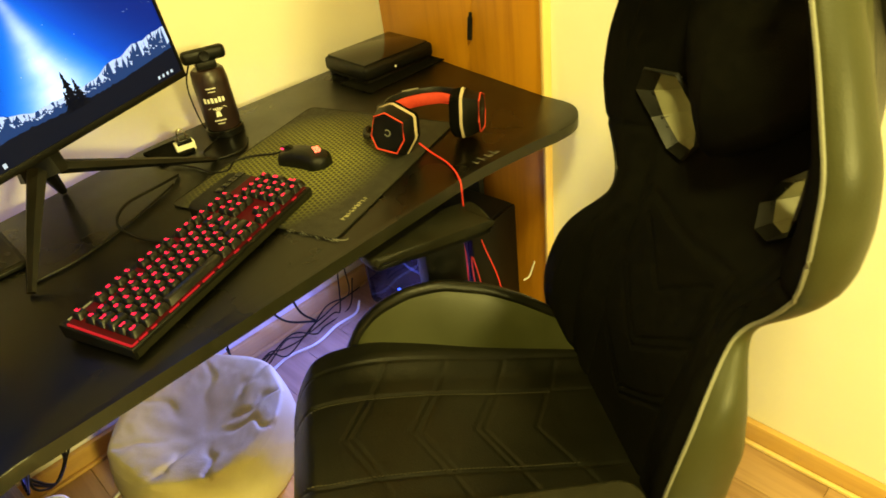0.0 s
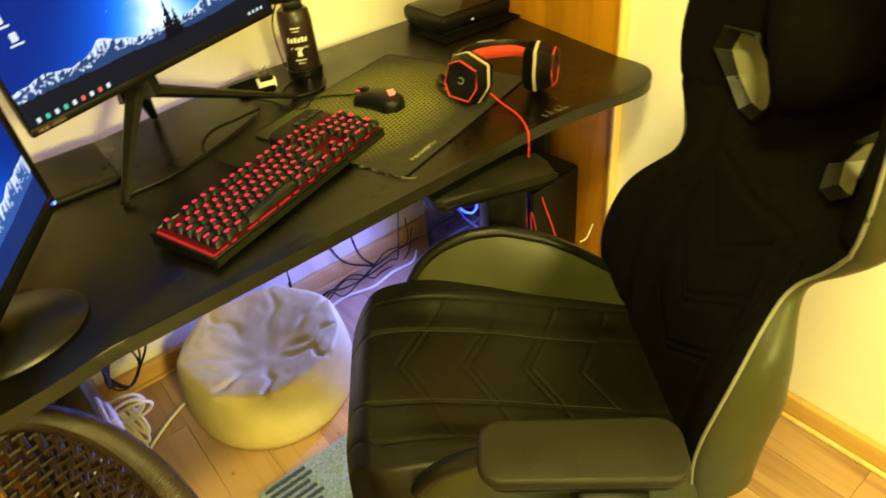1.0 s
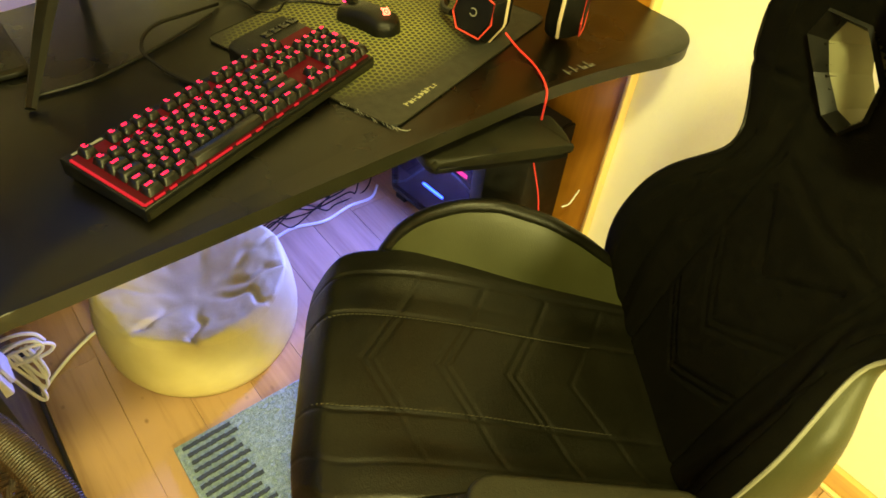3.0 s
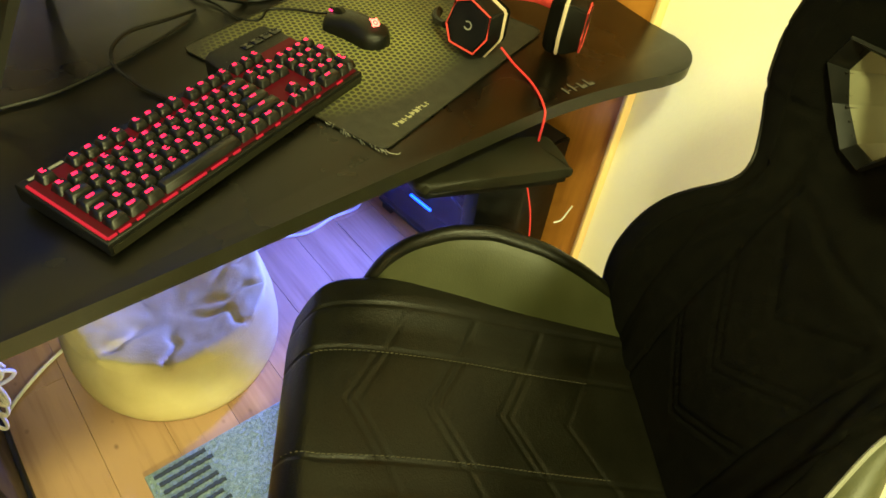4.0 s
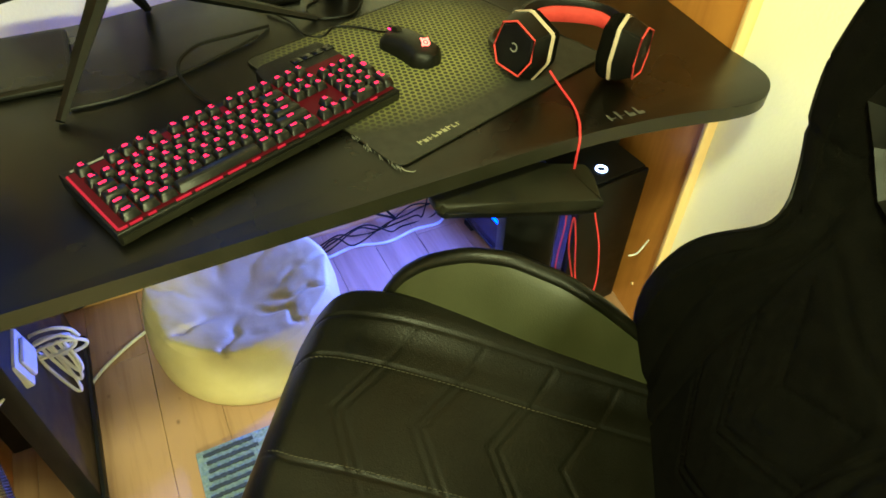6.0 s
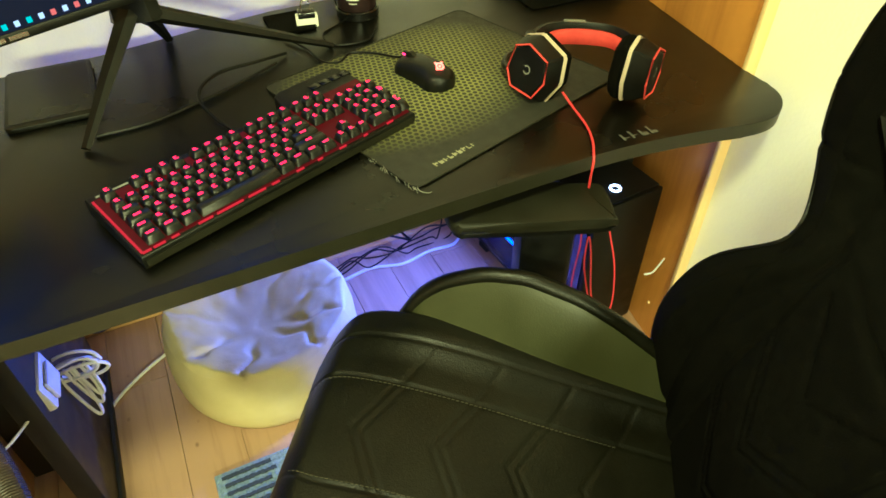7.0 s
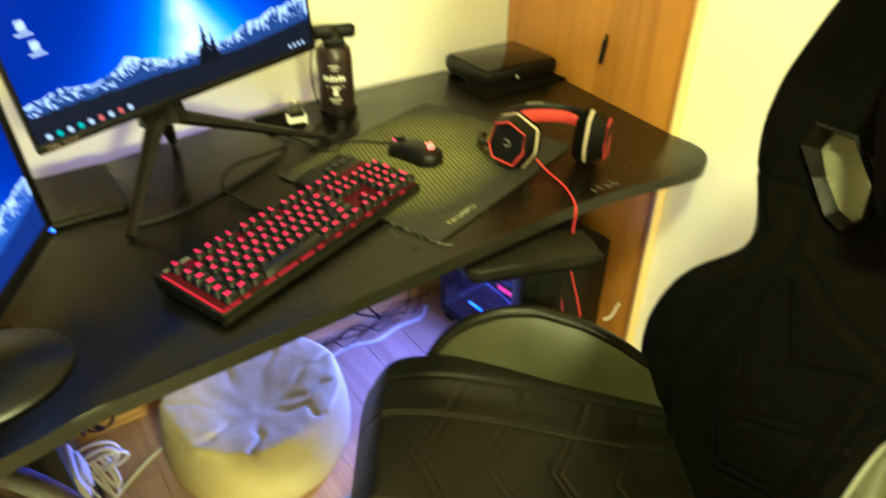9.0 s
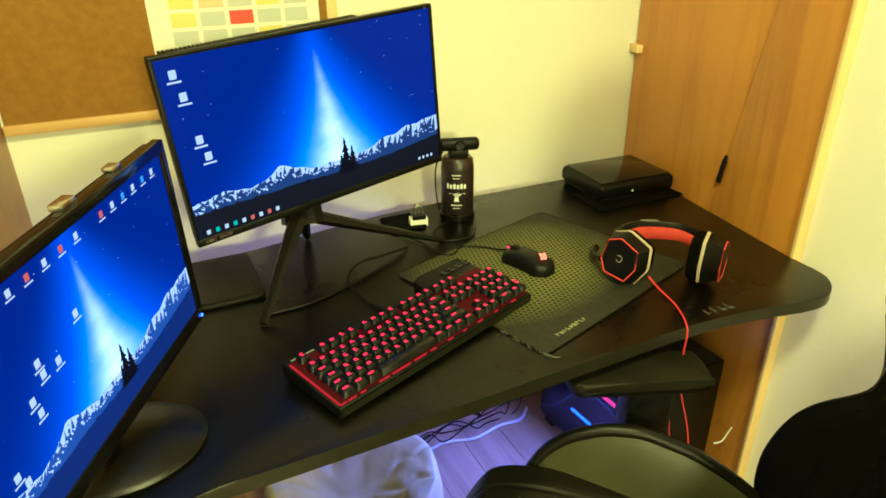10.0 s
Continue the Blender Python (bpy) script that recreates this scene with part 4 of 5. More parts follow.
solo("keyboard_cable", cb, M_PLASTIC, "black braided cable looping behind the keyboard", "cable")

# ---- pin board ----
pb = thing("pin_board", "cork board in a light wooden frame with a paper planner", "pin board")
part("cork", box((-0.40, WY - 0.012, 1.045), (0.245, WY - 0.002, 1.62)), M_CORK, pb)
for lo, hi in (((-0.403, WY - 0.018, 1.028), (0.262, WY - 0.001, 1.048)), ((-0.403, WY - 0.018, 1.615), (0.262, WY - 0.001, 1.635))):
    part("rail", box(lo, hi, 0.003), M_TRIMX, pb)
part("stile", box((0.238, WY - 0.0185, 1.0485), (0.262, WY - 0.001, 1.6145), 0.003), M_TRIMZ, pb)
pl = thing("planner", "large white paper planner with coloured squares pinned to the board", "paper")
part("sheet", box((-0.115, WY - 0.0145, 1.10), (0.222, WY - 0.0125, 1.55)), M_PAPER, pl)
NOTES = [mat("note_yellow", (0.72, 0.62, 0.18), 0.8, scale=20, bump=0), mat("note_grey", (0.52, 0.54, 0.50), 0.8, scale=20, bump=0), mat("note_red", (0.72, 0.08, 0.05), 0.8, scale=20, bump=0), mat("note_peach", (0.72, 0.52, 0.32), 0.8, scale=20, bump=0)]
pat = [[3, 0, 1, 1, 1], [1, 1, 1, 0, 1], [0, 1, 2, 1, 1], [0, 3, 1, 0, 1], [1, 0, 2, 1, 3], [0, 1, 1, 0, 1]]
for r, row in enumerate(pat):
    for c, k in enumerate(row):
        x, z = -0.075 + c * 0.056, 1.135 + r * 0.034
        part("square", box((x, WY - 0.0155, z), (x + 0.047, WY - 0.0147, z + 0.026)), NOTES[k], pl)
# ---- gaming chair ----
CH = thing("gaming_chair", "black gaming chair with quilted leatherette seat and winged fabric backrest", "chair", pose(0.3417, -0.3025, 0, 0, 0, -125.2))
SY0, SY1, SW = -0.298, 0.250, 0.222


def seam_depth(x, y):
    """How near a point of the seat is to a seam: 0 away from it, 1 on it."""
    best = 0.0

    def line(d, w=0.0030):
        return max(0.0, 1 - (d / w) ** 2)

    for s in (0.079, 0.150):
        best = max(best, line(abs(abs(x) - s)))
    if abs(x) < 0.077:
        for c, pair in ((-0.212, 1), (-0.110, 1), (-0.010, 1), (0.088, 0)):
            ap = c + 0.042 * abs(x) / 0.077
            best = max(best, 0.9 * line(abs(y - ap), 0.0034))
            if pair:
                best = max(best, 0.9 * line(abs(y - ap - 0.014), 0.0034))
    elif abs(x) < 0.150:
        for c in (-0.163, -0.062, 0.040, 0.135):
            best = max(best, 0.8 * line(abs(y - c - 0.034 * (abs(x) - 0.077) / 0.073), 0.004))
    return best


def puff(x, y):
    """Soft swelling of the panels between the seams."""
    a = abs(x)
    if a < 0.077:
        return 0.0008 * (1 - (a / 0.077) ** 6)
    if a < 0.150:
        return 0.0008 * (1 - abs((a - 0.1135) / 0.0365) ** 6)
    return 0.0


SEAT_LINE = [(-0.30, 0.560), (-0.20, 0.562), (-0.16, 0.555), (-0.06, 0.534), (0.04, 0.503), (0.25, 0.450)]


def seat_top(x, y):
    edge = max(abs(x) / SW, 0)
    z = sum(table(y + d, SEAT_LINE) for d in (-0.04, -0.02, 0, 0.02, 0.04)) / 5
    z += 0.016 * smoothstep(0.11, 0.17, abs(x)) * smoothstep(-0.28, -0.12, y)
    z -= 0.055 * max(0, (edge - 0.86) / 0.14) ** 2
    z -= 0.050 * max(0, (SY0 + 0.045 - y) / 0.045) ** 2
    return z + puff(x, y) - 0.0019 * seam_depth(x, y)


NX, NY = 150, 160
vx = [-SW + 2 * SW * i / NX for i in range(NX + 1)]
vy = [SY0 + (SY1 - SY0) * j / NY for j in range(NY + 1)]


def seat_xy(x, y):
    """Rounds the front corners of the seat."""
    k = 1 - 0.16 * smoothstep(0.0, 1.0, max(0, (SY0 + 0.09 - y) / 0.09)) ** 2
    return x * k, y + 0.035 * max(0, abs(x) / SW - 0.55) ** 1.5 * max(0, (SY0 + 0.3 - y) / 0.3)


verts, faces = [], []
for y in vy:
    for x in vx:
        px_, py_ = seat_xy(x, y)
        verts.append((px_, py_, seat_top(x, y)))
for j in range(NY):
    for i in range(NX):
        a = j * (NX + 1) + i
        faces.append((a, a + 1, a + NX + 2, a + NX + 1))
rim = [j * (NX + 1) for j in range(NY, -1, -1)] + list(range(1, NX + 1)) + [j * (NX + 1) + NX for j in range(1, NY + 1)] + [NY * (NX + 1) + i for i in range(NX - 1, 0, -1)]
n0 = len(verts)
for k in rim:
    x, y, z = verts[k]
    verts.append((x * 1.01, y - (0.004 if y < SY0 + 0.05 else 0), 0.440))
n1 = len(verts)
for k in rim:
    x, y, z = verts[k]
    verts.append((x * 0.94, y * 0.95, 0.405))
R_ = len(rim)
for k in range(R_):
    a, b = k, (k + 1) % R_
    faces.append((rim[a], rim[b], n0 + b, n0 + a))
    faces.append((n0 + a, n0 + b, n1 + b, n1 + a))
faces.append(tuple(n1 + k for k in range(R_)))
me = bpy.data.meshes.new("seat")
me.from_pydata(verts, [], faces)
bm = bmesh.new()
bm.from_mesh(me)
part("seat", bm, M_LEATHER, CH, "quilted black leatherette seat with chevron seams", angle=70)
# stitches along the lengthwise seams
st = bmesh.new()
for s in (-0.077, 0.077):
    y = SY0 + 0.012
    while y < 0.13:
        a, b = seat_xy(s + 0.0032 * (1 if s < 0 else -1), y)
        z = seat_top(s, y) + 0.0030
        box((a - 0.0004, b, z - 0.001), (a + 0.0004, b + 0.0042, z + 0.0003), bm=st)
        y += 0.0062
tagged(part("stitching", st, M_THREAD, CH, "fine grey stitching along the seams"), kind="stuff")


BOLSTER_TOP = [(-0.200, 0.520), (-0.190, 0.540), (-0.168, 0.585), (-0.13, 0.618), (-0.07, 0.639), (-0.01, 0.640), (0.07, 0.614), (0.13, 0.580), (0.19, 0.535), (0.24, 0.50)]


def bolster(sx):
    """A half-moon side cushion beside the seat: a leaning inner face under a thick rolled rim."""
    rows = []
    for i in range(41):
        y = -0.200 + 0.44 * i / 40
        top = sum(table(y + d, BOLSTER_TOP) for d in (-0.012, 0, 0.012)) / 3
        ring = []
        for k in range(17):
            a = math.pi * k / 16
            z = 0.455 + (top - 0.455) * math.sin(a) ** 0.8
            lean = 0.040 * (z - 0.455) / 0.185
            w_ = 0.034 - 0.010 * math.sin(a)
            ring.append(Vector((sx * (0.190 + lean - w_ * math.cos(a)), y, z)))
        rows.append(ring)
    bm = bmesh.new()
    vs = [[bm.verts.new(q) for q in r] for r in rows]
    for a, b in zip(vs, vs[1:]):
        for k in range(16):
            bm.faces.new((a[k], a[k + 1], b[k + 1], b[k]))
    bm.faces.new(vs[0])
    bm.faces.new(vs[-1][::-1])
    part("side_bolster", bm, M_LIT_LEATHER, CH, "smooth leatherette side bolster", angle=80)
    line = [Vector((q[8].x, q[8].y, q[8].z - 0.008)) for q in rows[1:-1]]
    part("bolster_rim", tube(line, 0.0125, 12), M_LEATHER, CH, "black rolled rim of the bolster")
    line = [Vector((q[7].x - sx * 0.005, q[7].y, q[7].z - 0.016)) for q in rows[2:-2]]
    part("bolster_piping", tube(line, 0.0030, 8), M_LEATHER, CH, "black piping under the bolster rim")


bolster(-1)
bolster(1)

# backrest: a padded shield with a narrow waist, forward wings and two angular openings
EDGE_W = [(0.46, 0.220), (0.50, 0.224), (0.56, 0.232), (0.61, 0.235), (0.66, 0.233), (0.71, 0.224), (0.75, 0.204), (0.78, 0.181), (0.805, 0.174), (0.85, 0.209), (0.90, 0.239), (0.96, 0.246), (1.03, 0.236), (1.12, 0.190), (1.22, 0.129), (1.26, 0.09)]
EDGE_Y = [(0.46, 0.195), (0.50, 0.187), (0.56, 0.178), (0.61, 0.180), (0.66, 0.192), (0.71, 0.211), (0.75, 0.236), (0.78, 0.264), (0.81, 0.284), (0.85, 0.291), (0.96, 0.284), (1.12, 0.292), (1.26, 0.30)]
SIDE_DEEP = [(0.46, 0.09), (0.56, 0.100), (0.64, 0.100), (0.72, 0.070), (0.79, 0.030), (0.815, 0.026), (0.85, 0.050), (0.90, 0.070), (0.98, 0.074), (1.06, 0.062), (1.15, 0.055), (1.26, 0.05)]
BZ0, BZ1 = 0.462, 1.245


def soft_table(z, rows):
    return sum(table(z + d, rows) for d in (-0.018, -0.009, 0, 0.009, 0.018)) / 5


@functools.lru_cache(None)
def back_row(z):
    """Half width, place of the edge, depth of the side and of the middle at a height."""
    return soft_table(z, EDGE_W), soft_table(z, EDGE_Y), soft_table(z, SIDE_DEEP), 0.300 + 0.25 * (z - 0.80) + 0.032 * smoothstep(0.80, 0.90, z)


def back_seam(x, z):
    best = 0.0

    def line(d, w=0.0042):
        return max(0.0, 1 - (d / w) ** 2)

    a = abs(x)
    if a < 0.105:
        if z < 0.80:
            for c in (0.55, 0.565, 0.65, 0.665, 0.75):
                best = max(best, 0.8 * line(abs(z - c + 0.020 - a * 0.75), 0.004))
        best = max(best, line(abs(z - 0.815 - 0.10 * a)))
    if z < 0.83:
        best = max(best, line(abs(a - 0.108 - 0.05 * max(0, z - 0.70))), line(abs(a - 0.165)))
    elif a > 0.17:
        best = max(best, line(abs(z - 0.895)))
    return best


def back_face(u, z):
    w, e, deep, mid = back_row(z)
    x = u * w
    y = mid - (mid - e) * smoothstep(0.42, 0.97, abs(u))
    y -= 0.020 * math.exp(-((z - 0.64) / 0.12) ** 2) * (1 - min(1, abs(u)) ** 2)
    y += 0.008 * math.exp(-((abs(u) - 0.70) / 0.06) ** 2)
    return x, y + 0.0045 * back_seam(x, z)


def back_rear(u, z):
    w, e, deep, mid = back_row(z)
    k = smoothstep(0.45, 1.0, abs(u))
    return u * w * (1 - 0.05 * abs(u) ** 4), (mid + 0.045) * (1 - k) + (e + deep) * k


OPENING = [(0.098, 0.886), (0.124, 0.889), (0.158, 0.918), (0.176, 0.950), (0.172, 0.976), (0.142, 0.974), (0.100, 0.938), (0.086, 0.908)]


def in_hole(x, z):
    """Inside the outline of an opening, widened by its trim."""
    cx, cz = 0.130, 0.931
    px, pz = cx + (abs(x) - cx) / 1.06, cz + (z - cz) / 1.06
    inside = False
    for (x0, z0), (x1, z1) in zip(OPENING, OPENING[1:] + OPENING[:1]):
        if (z0 > pz) != (z1 > pz) and px < x0 + (pz - z0) * (x1 - x0) / (z1 - z0):
            inside = not inside
    return inside


def backrest_middle():
    NU, NS, hi = 120, 150, 0.84
    bm = bmesh.new()
    us = [-hi + 2 * hi * i / NU for i in range(NU + 1)]
    zs = [BZ0 + (BZ1 - BZ0) * j / NS for j in range(NS + 1)]
    front = [[bm.verts.new((*back_face(u, z), z)) for u in us] for z in zs]
    rear = [[bm.verts.new((*back_rear(u, z), z)) for u in us] for z in zs]

    def keep(i, j):
        if not (0 <= i < NU and 0 <= j < NS):
            return False
        z = (zs[j] + zs[j + 1]) / 2
        return not in_hole((us[i] + us[i + 1]) / 2 * back_row(z)[0], z)

    solid = {(i, j): keep(i, j) for i in range(-1, NU + 1) for j in range(-1, NS + 1)}
    for j in range(NS):
        for i in range(NU):
            if not solid[i, j]:
                continue
            bm.faces.new((front[j][i], front[j][i + 1], front[j + 1][i + 1], front[j + 1][i]))
            bm.faces.new((rear[j][i], rear[j + 1][i], rear[j + 1][i + 1], rear[j][i + 1])).material_index = 1
            for di, dj, a, b in ((-1, 0, (j, i), (j + 1, i)), (1, 0, (j, i + 1), (j + 1, i + 1)), (0, -1, (j, i), (j, i + 1)), (0, 1, (j + 1, i), (j + 1, i + 1))):
                if not solid[i + di, j + dj]:
                    bm.faces.new((front[a[0]][a[1]], front[b[0]][b[1]], rear[b[0]][b[1]], rear[a[0]][a[1]])).material_index = 1
    for v in [v for v in bm.verts if not v.link_faces]:
        bm.verts.remove(v)
    part("backrest", bm, [M_CLOTH, M_LEATHER], CH, "black fabric front of the backrest", angle=75)


def backrest_wing(sign):
    """Front strip in fabric, bulging side in smooth leatherette coloured as if lit."""
    bm = bmesh.new()
    NS = 120
    rows = []
    for j in range(NS + 1):
        z = BZ0 + (BZ1 - BZ0) * j / NS
        w, e, deep, mid = back_row(z)
        ring = [(*back_face(0.842 + 0.158 * k / 8, z), z) for k in range(9)]
        x0, y0, x1, y1 = *ring[-1][:2], *back_rear(1.0, z)
        for k in range(1, 9):
            t = k / 9
            ring.append((x0 + (x1 - x0) * t + 0.016 * math.sin(math.pi * t) ** 0.7 * min(1, deep / 0.06), y0 + (y1 - y0) * t, z))
        ring += [(*back_rear(1.0 - 0.158 * k / 4, z), z) for k in range(5)]
        rows.append([bm.verts.new((sign * x, y, q)) for x, y, q in ring])
    n = len(rows[0])
    for a, b in zip(rows, rows[1:]):
        for k in range(n):
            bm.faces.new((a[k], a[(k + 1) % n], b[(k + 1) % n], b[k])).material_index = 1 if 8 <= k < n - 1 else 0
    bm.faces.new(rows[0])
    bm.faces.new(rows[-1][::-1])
    wing_ = part("backrest_wing", bm, [M_CLOTH, M_LIT_LEATHER], CH, "wing of the backrest with smooth leatherette side", angle=75)
    pts = []
    for j in range(90):
        z = BZ0 + 0.01 + (BZ1 - BZ0 - 0.02) * j / 89
        x, y = back_face(1.0, z)
        pts.append((sign * x, y, z))
    # Pale on one wing, black on the other: light and shade put into colour.
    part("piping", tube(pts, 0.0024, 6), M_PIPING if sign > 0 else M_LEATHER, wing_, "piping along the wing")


def opening_trim(sign):
    """A faceted plastic funnel through the backrest."""
    bm = bmesh.new()
    loops = []
    cx, cz = 0.130, 0.931
    for g, d in ((1.24, -0.004), (1.18, -0.010), (1.0, 0.004), (0.94, 0.50), (0.90, 1.02), (1.04, 1.04)):
        loop = []
        for x, z in OPENING:
            q, h = cx + (x - cx) * g, cz + (z - cz) * g
            w, e, deep, mid = back_row(h)
            u = min(q / w, 0.84)
            front, rear = back_face(u, h)[1], back_rear(u, h)[1]
            loop.append(bm.verts.new((sign * q, front + d if d < 0.02 else front + (rear - front) * d, h)))
        loops.append(loop)
    for a, b in zip(loops, loops[1:]):
        for k in range(8):
            # Flange black, funnel walls paler grey: shade and light put into their colours.
            bm.faces.new((a[k], a[(k + 1) % 8], b[(k + 1) % 8], b[k])).material_index = 0 if a in loops[:2] else 1
    part("opening_trim", bm, [M_PLASTIC, M_TRIMGREY], CH, "angular grey plastic trim of the backrest opening", angle=15)


def neck_cushion():
    """A padded shield between the openings, pointed at its lower end."""
    outline = smooth_line([(0.0, 0.930, 0), (0.040, 0.955, 0), (0.085, 0.995, 0), (0.125, 1.040, 0), (0.140, 1.10, 0), (0.125, 1.17, 0), (0.06, 1.195, 0), (0.0, 1.20, 0)], 5)
    ring = [(p.x, p.y) for p in outline] + [(-p.x, p.y) for p in outline[-2:0:-1]]
    bm = bmesh.new()
    loops = []
    for g, d in ((1.0, 0.005), (1.03, -0.018), (1.0, -0.040), (0.90, -0.054), (0.60, -0.062), (0.2, -0.064)):
        loops.append([bm.verts.new((x * g, back_row(z)[3] + d, 1.07 + (z - 1.07) * g)) for x, z in ring])
    for a, b in zip(loops, loops[1:]):
        for k in range(len(ring)):
            bm.faces.new((a[k], a[(k + 1) % len(ring)], b[(k + 1) % len(ring)], b[k]))
    bm.faces.new(loops[0][::-1])
    bm.faces.new(loops[-1])
    part("neck_cushion", bm, M_CLOTH, CH, "black padded neck cushion", angle=80)


backrest_middle()
for sign in (-1, 1):
    backrest_wing(sign)
    opening_trim(sign)
neck_cushion()


def armrest(sx, x, y, turn, top):
    m = pose(x, y, top - 0.682, 0, 0, turn)
    o = [(px * sx, py) for px, py in ((-0.034, -0.118), (0.020, -0.128), (0.038, -0.105), (0.045, 0.02), (0.043, 0.10), (0.028, 0.118), (-0.034, 0.118), (-0.044, 0.10), (-0.043, -0.10))]
    if sx < 0:
        o = o[::-1]
    o = [(p.x, p.y) for p in smooth_line([(px, py, 0) for px, py in o + o[:1]], 3)][:-1]
    if sx > 0:
        o = [(px - 0.044, py - 0.12) for px, py in rounded(0.088, 0.24, 0.028, 6)]
    part("armrest", slab(o, 0.664, 0.682, 0.006, 3), M_ARM, CH, "flat padded armrest", m)
    part("armrest_plate", slab([(px * 0.9, py * 0.95) for px, py in o], 0.652, 0.6635, 0.003), M_PLASTIC, CH, m=m)
    part("armrest_post", box((-0.026 + 0.02 * sx, -0.010, 0.40), (0.030 + 0.02 * sx, 0.075, 0.6525), 0.010), M_PLASTIC, CH, m=m)
    part("armrest_bracket", box((min(0, -sx * 0.2), 0.0, 0.392), (max(0, -sx * 0.2), 0.06, 0.404), 0.003), M_STEEL, CH, m=m)


armrest(-1, -0.316, -0.019, 13.7, 0.700)
armrest(1, 0.275, 0.014, -6.3, 0.682)
part("seat_mechanism", box((-0.11, -0.13, 0.36), (0.11, 0.15, 0.404), 0.01), M_STEEL, CH)
part("gas_lift", tube([(0, 0, 0.09), (0, 0, 0.365)], 0.028, 20), M_STEEL, CH)
for k in range(5):
    a = 2 * math.pi * k / 5 + 0.3
    c, s = math.cos(a), math.sin(a)
    spoke = part("base_spoke", tube(smooth_line([(0.02 * c, 0.02 * s, 0.10), (0.17 * c, 0.17 * s, 0.092), (0.31 * c, 0.31 * s, 0.068)], 5), lambda t: 0.028 - 0.010 * t, 8, flat=0.7), M_PLASTIC, CH)
    part("castor", tube([(0.31 * c - s * 0.022, 0.31 * s + c * 0.022, 0.0405), (0.31 * c + s * 0.022, 0.31 * s - c * 0.022, 0.0405)], 0.030, 18), M_PLASTIC, CH)

# ---- pouf ----
PX, PY, PR = 0.130, 0.455, 0.217
pouf = thing("pouf", "cream leatherette pouf with sunken star-folded top, half under the desk", "pouf", pose(PX, PY, 0))
NA, NR = 180, 44
verts, faces = [], []
profile_side = [(0.84, 0.0), (0.97, 0.006), (1.015, 0.03), (1.03, 0.07), (1.015, 0.12), (0.98, 0.160)]


FOLDS = [(-2.62, 1.1), (-1.91, 1.3), (-1.00, 1.1), (-0.52, 0.9), (0.0, 0.8), (0.9, 0.4), (1.9, 0.4), (2.8, 0.5), (-2.62 + 2 * math.pi, 1.1)]


def pouf_top(a, q):
    """Height of the sunken top; q: 1 at the rim, 0 in the middle. Narrow folds run to the corners of its seam."""
    a = (a + 2.62) % (2 * math.pi) - 2.62
    edge = 0.95
    for (p, d), (r, e) in zip(FOLDS, FOLDS[1:]):
        if p <= a <= r:
            edge = 0.965 * math.cos(min(1.1, r - p) / 2) / math.cos((a - (p + r) / 2) * min(1.1, r - p) / (r - p))
    groove = 0.0
    for p, d in FOLDS:
        bend = 0.20 * noise.noise(Vector((q * 4.0, p * 3.0, 5.0)))
        da = abs(a + bend - p) * q * PR
        width = 0.0055 + 0.010 * (1 - q)
        groove = max(groove, d * math.exp(-(da / width) ** 2))
    if q > edge:
        t = (1 - q) / (1 - edge)
        return 0.166 + 0.026 * (1 - (1 - t) ** 1.5) - 0.010 * groove * t
    t = min(1.0, q / (0.95 + (edge - 0.95) * q ** 4))
    bowl = 0.192 - 0.024 * smoothstep(0.95, 0.1, t) + 0.003 * math.sin(math.pi * t)
    wrinkle = 0.0040 * noise.noise(Vector((q * 5 * math.cos(a), q * 5 * math.sin(a), 1))) + 0.0022 * noise.noise(Vector((q * 12 * math.cos(a), q * 12 * math.sin(a), 4))) * smoothstep(0.3, 0.9, t)
    return bowl - 0.0070 * groove * smoothstep(0.08, 0.70, t) + 0.5 * wrinkle


for j, (r, z) in enumerate(profile_side):
    for k in range(NA):
        a = 2 * math.pi * k / NA
        bulge = 1 + 0.012 * math.sin(3 * a + 0.5) + 0.006 * math.sin(7 * a) * (j / 5)
        verts.append((PR * r * bulge * math.cos(a), PR * r * bulge * math.sin(a), z))
side = len(profile_side)
for j in range(1, NR + 1):
    q = 1 - j / NR
    for k in range(NA):
        a = 2 * math.pi * k / NA
        bulge = 1 + 0.012 * math.sin(3 * a + 0.5) + 0.006 * math.sin(7 * a)
        r = 0.975 * q
        z = pouf_top(a, q)
        z += 0.0018 * noise.noise(Vector((q * 5 * math.cos(a), q * 5 * math.sin(a), 2)))
        verts.append((PR * r * bulge * math.cos(a) - 0.012 * (1 - q), PR * r * bulge * math.sin(a) - 0.055 * (1 - q), z))
total = side + NR
for j in range(total - 1):
    for k in range(NA):
        a, b = j * NA + k, j * NA + (k + 1) % NA
        faces.append((a, b, b + NA, a + NA))
faces.append(tuple(range(NA))[::-1])
me = bpy.data.meshes.new("cover")
me.from_pydata(verts, [], faces)
bm = bmesh.new()
bm.from_mesh(me)
bmesh.ops.remove_doubles(bm, verts=bm.verts[:], dist=0.00001)
two = bm.copy()
low = lambda f: f.calc_center_median().z < 0.172 and f.calc_center_median().xy.length > PR * 0.9 or len(f.verts) > 4
bmesh.ops.delete(bm, geom=[f for f in bm.faces if low(f)], context="FACES")
bmesh.ops.delete(two, geom=[f for f in two.faces if not low(f)], context="FACES")
part("top_panel", bm, M_POUF, pouf, "folded sunken top of the pouf", angle=50)
part("side_panel", two, M_POUF, pouf, "smooth round side of the pouf", angle=70)

# ---- rug ----
rug = thing("rug", "blue-grey woven rug with dark stripes along its end", "rug")
RX0, RX1, RY0, RY1 = -0.062, 0.56, -1.1, 0.183


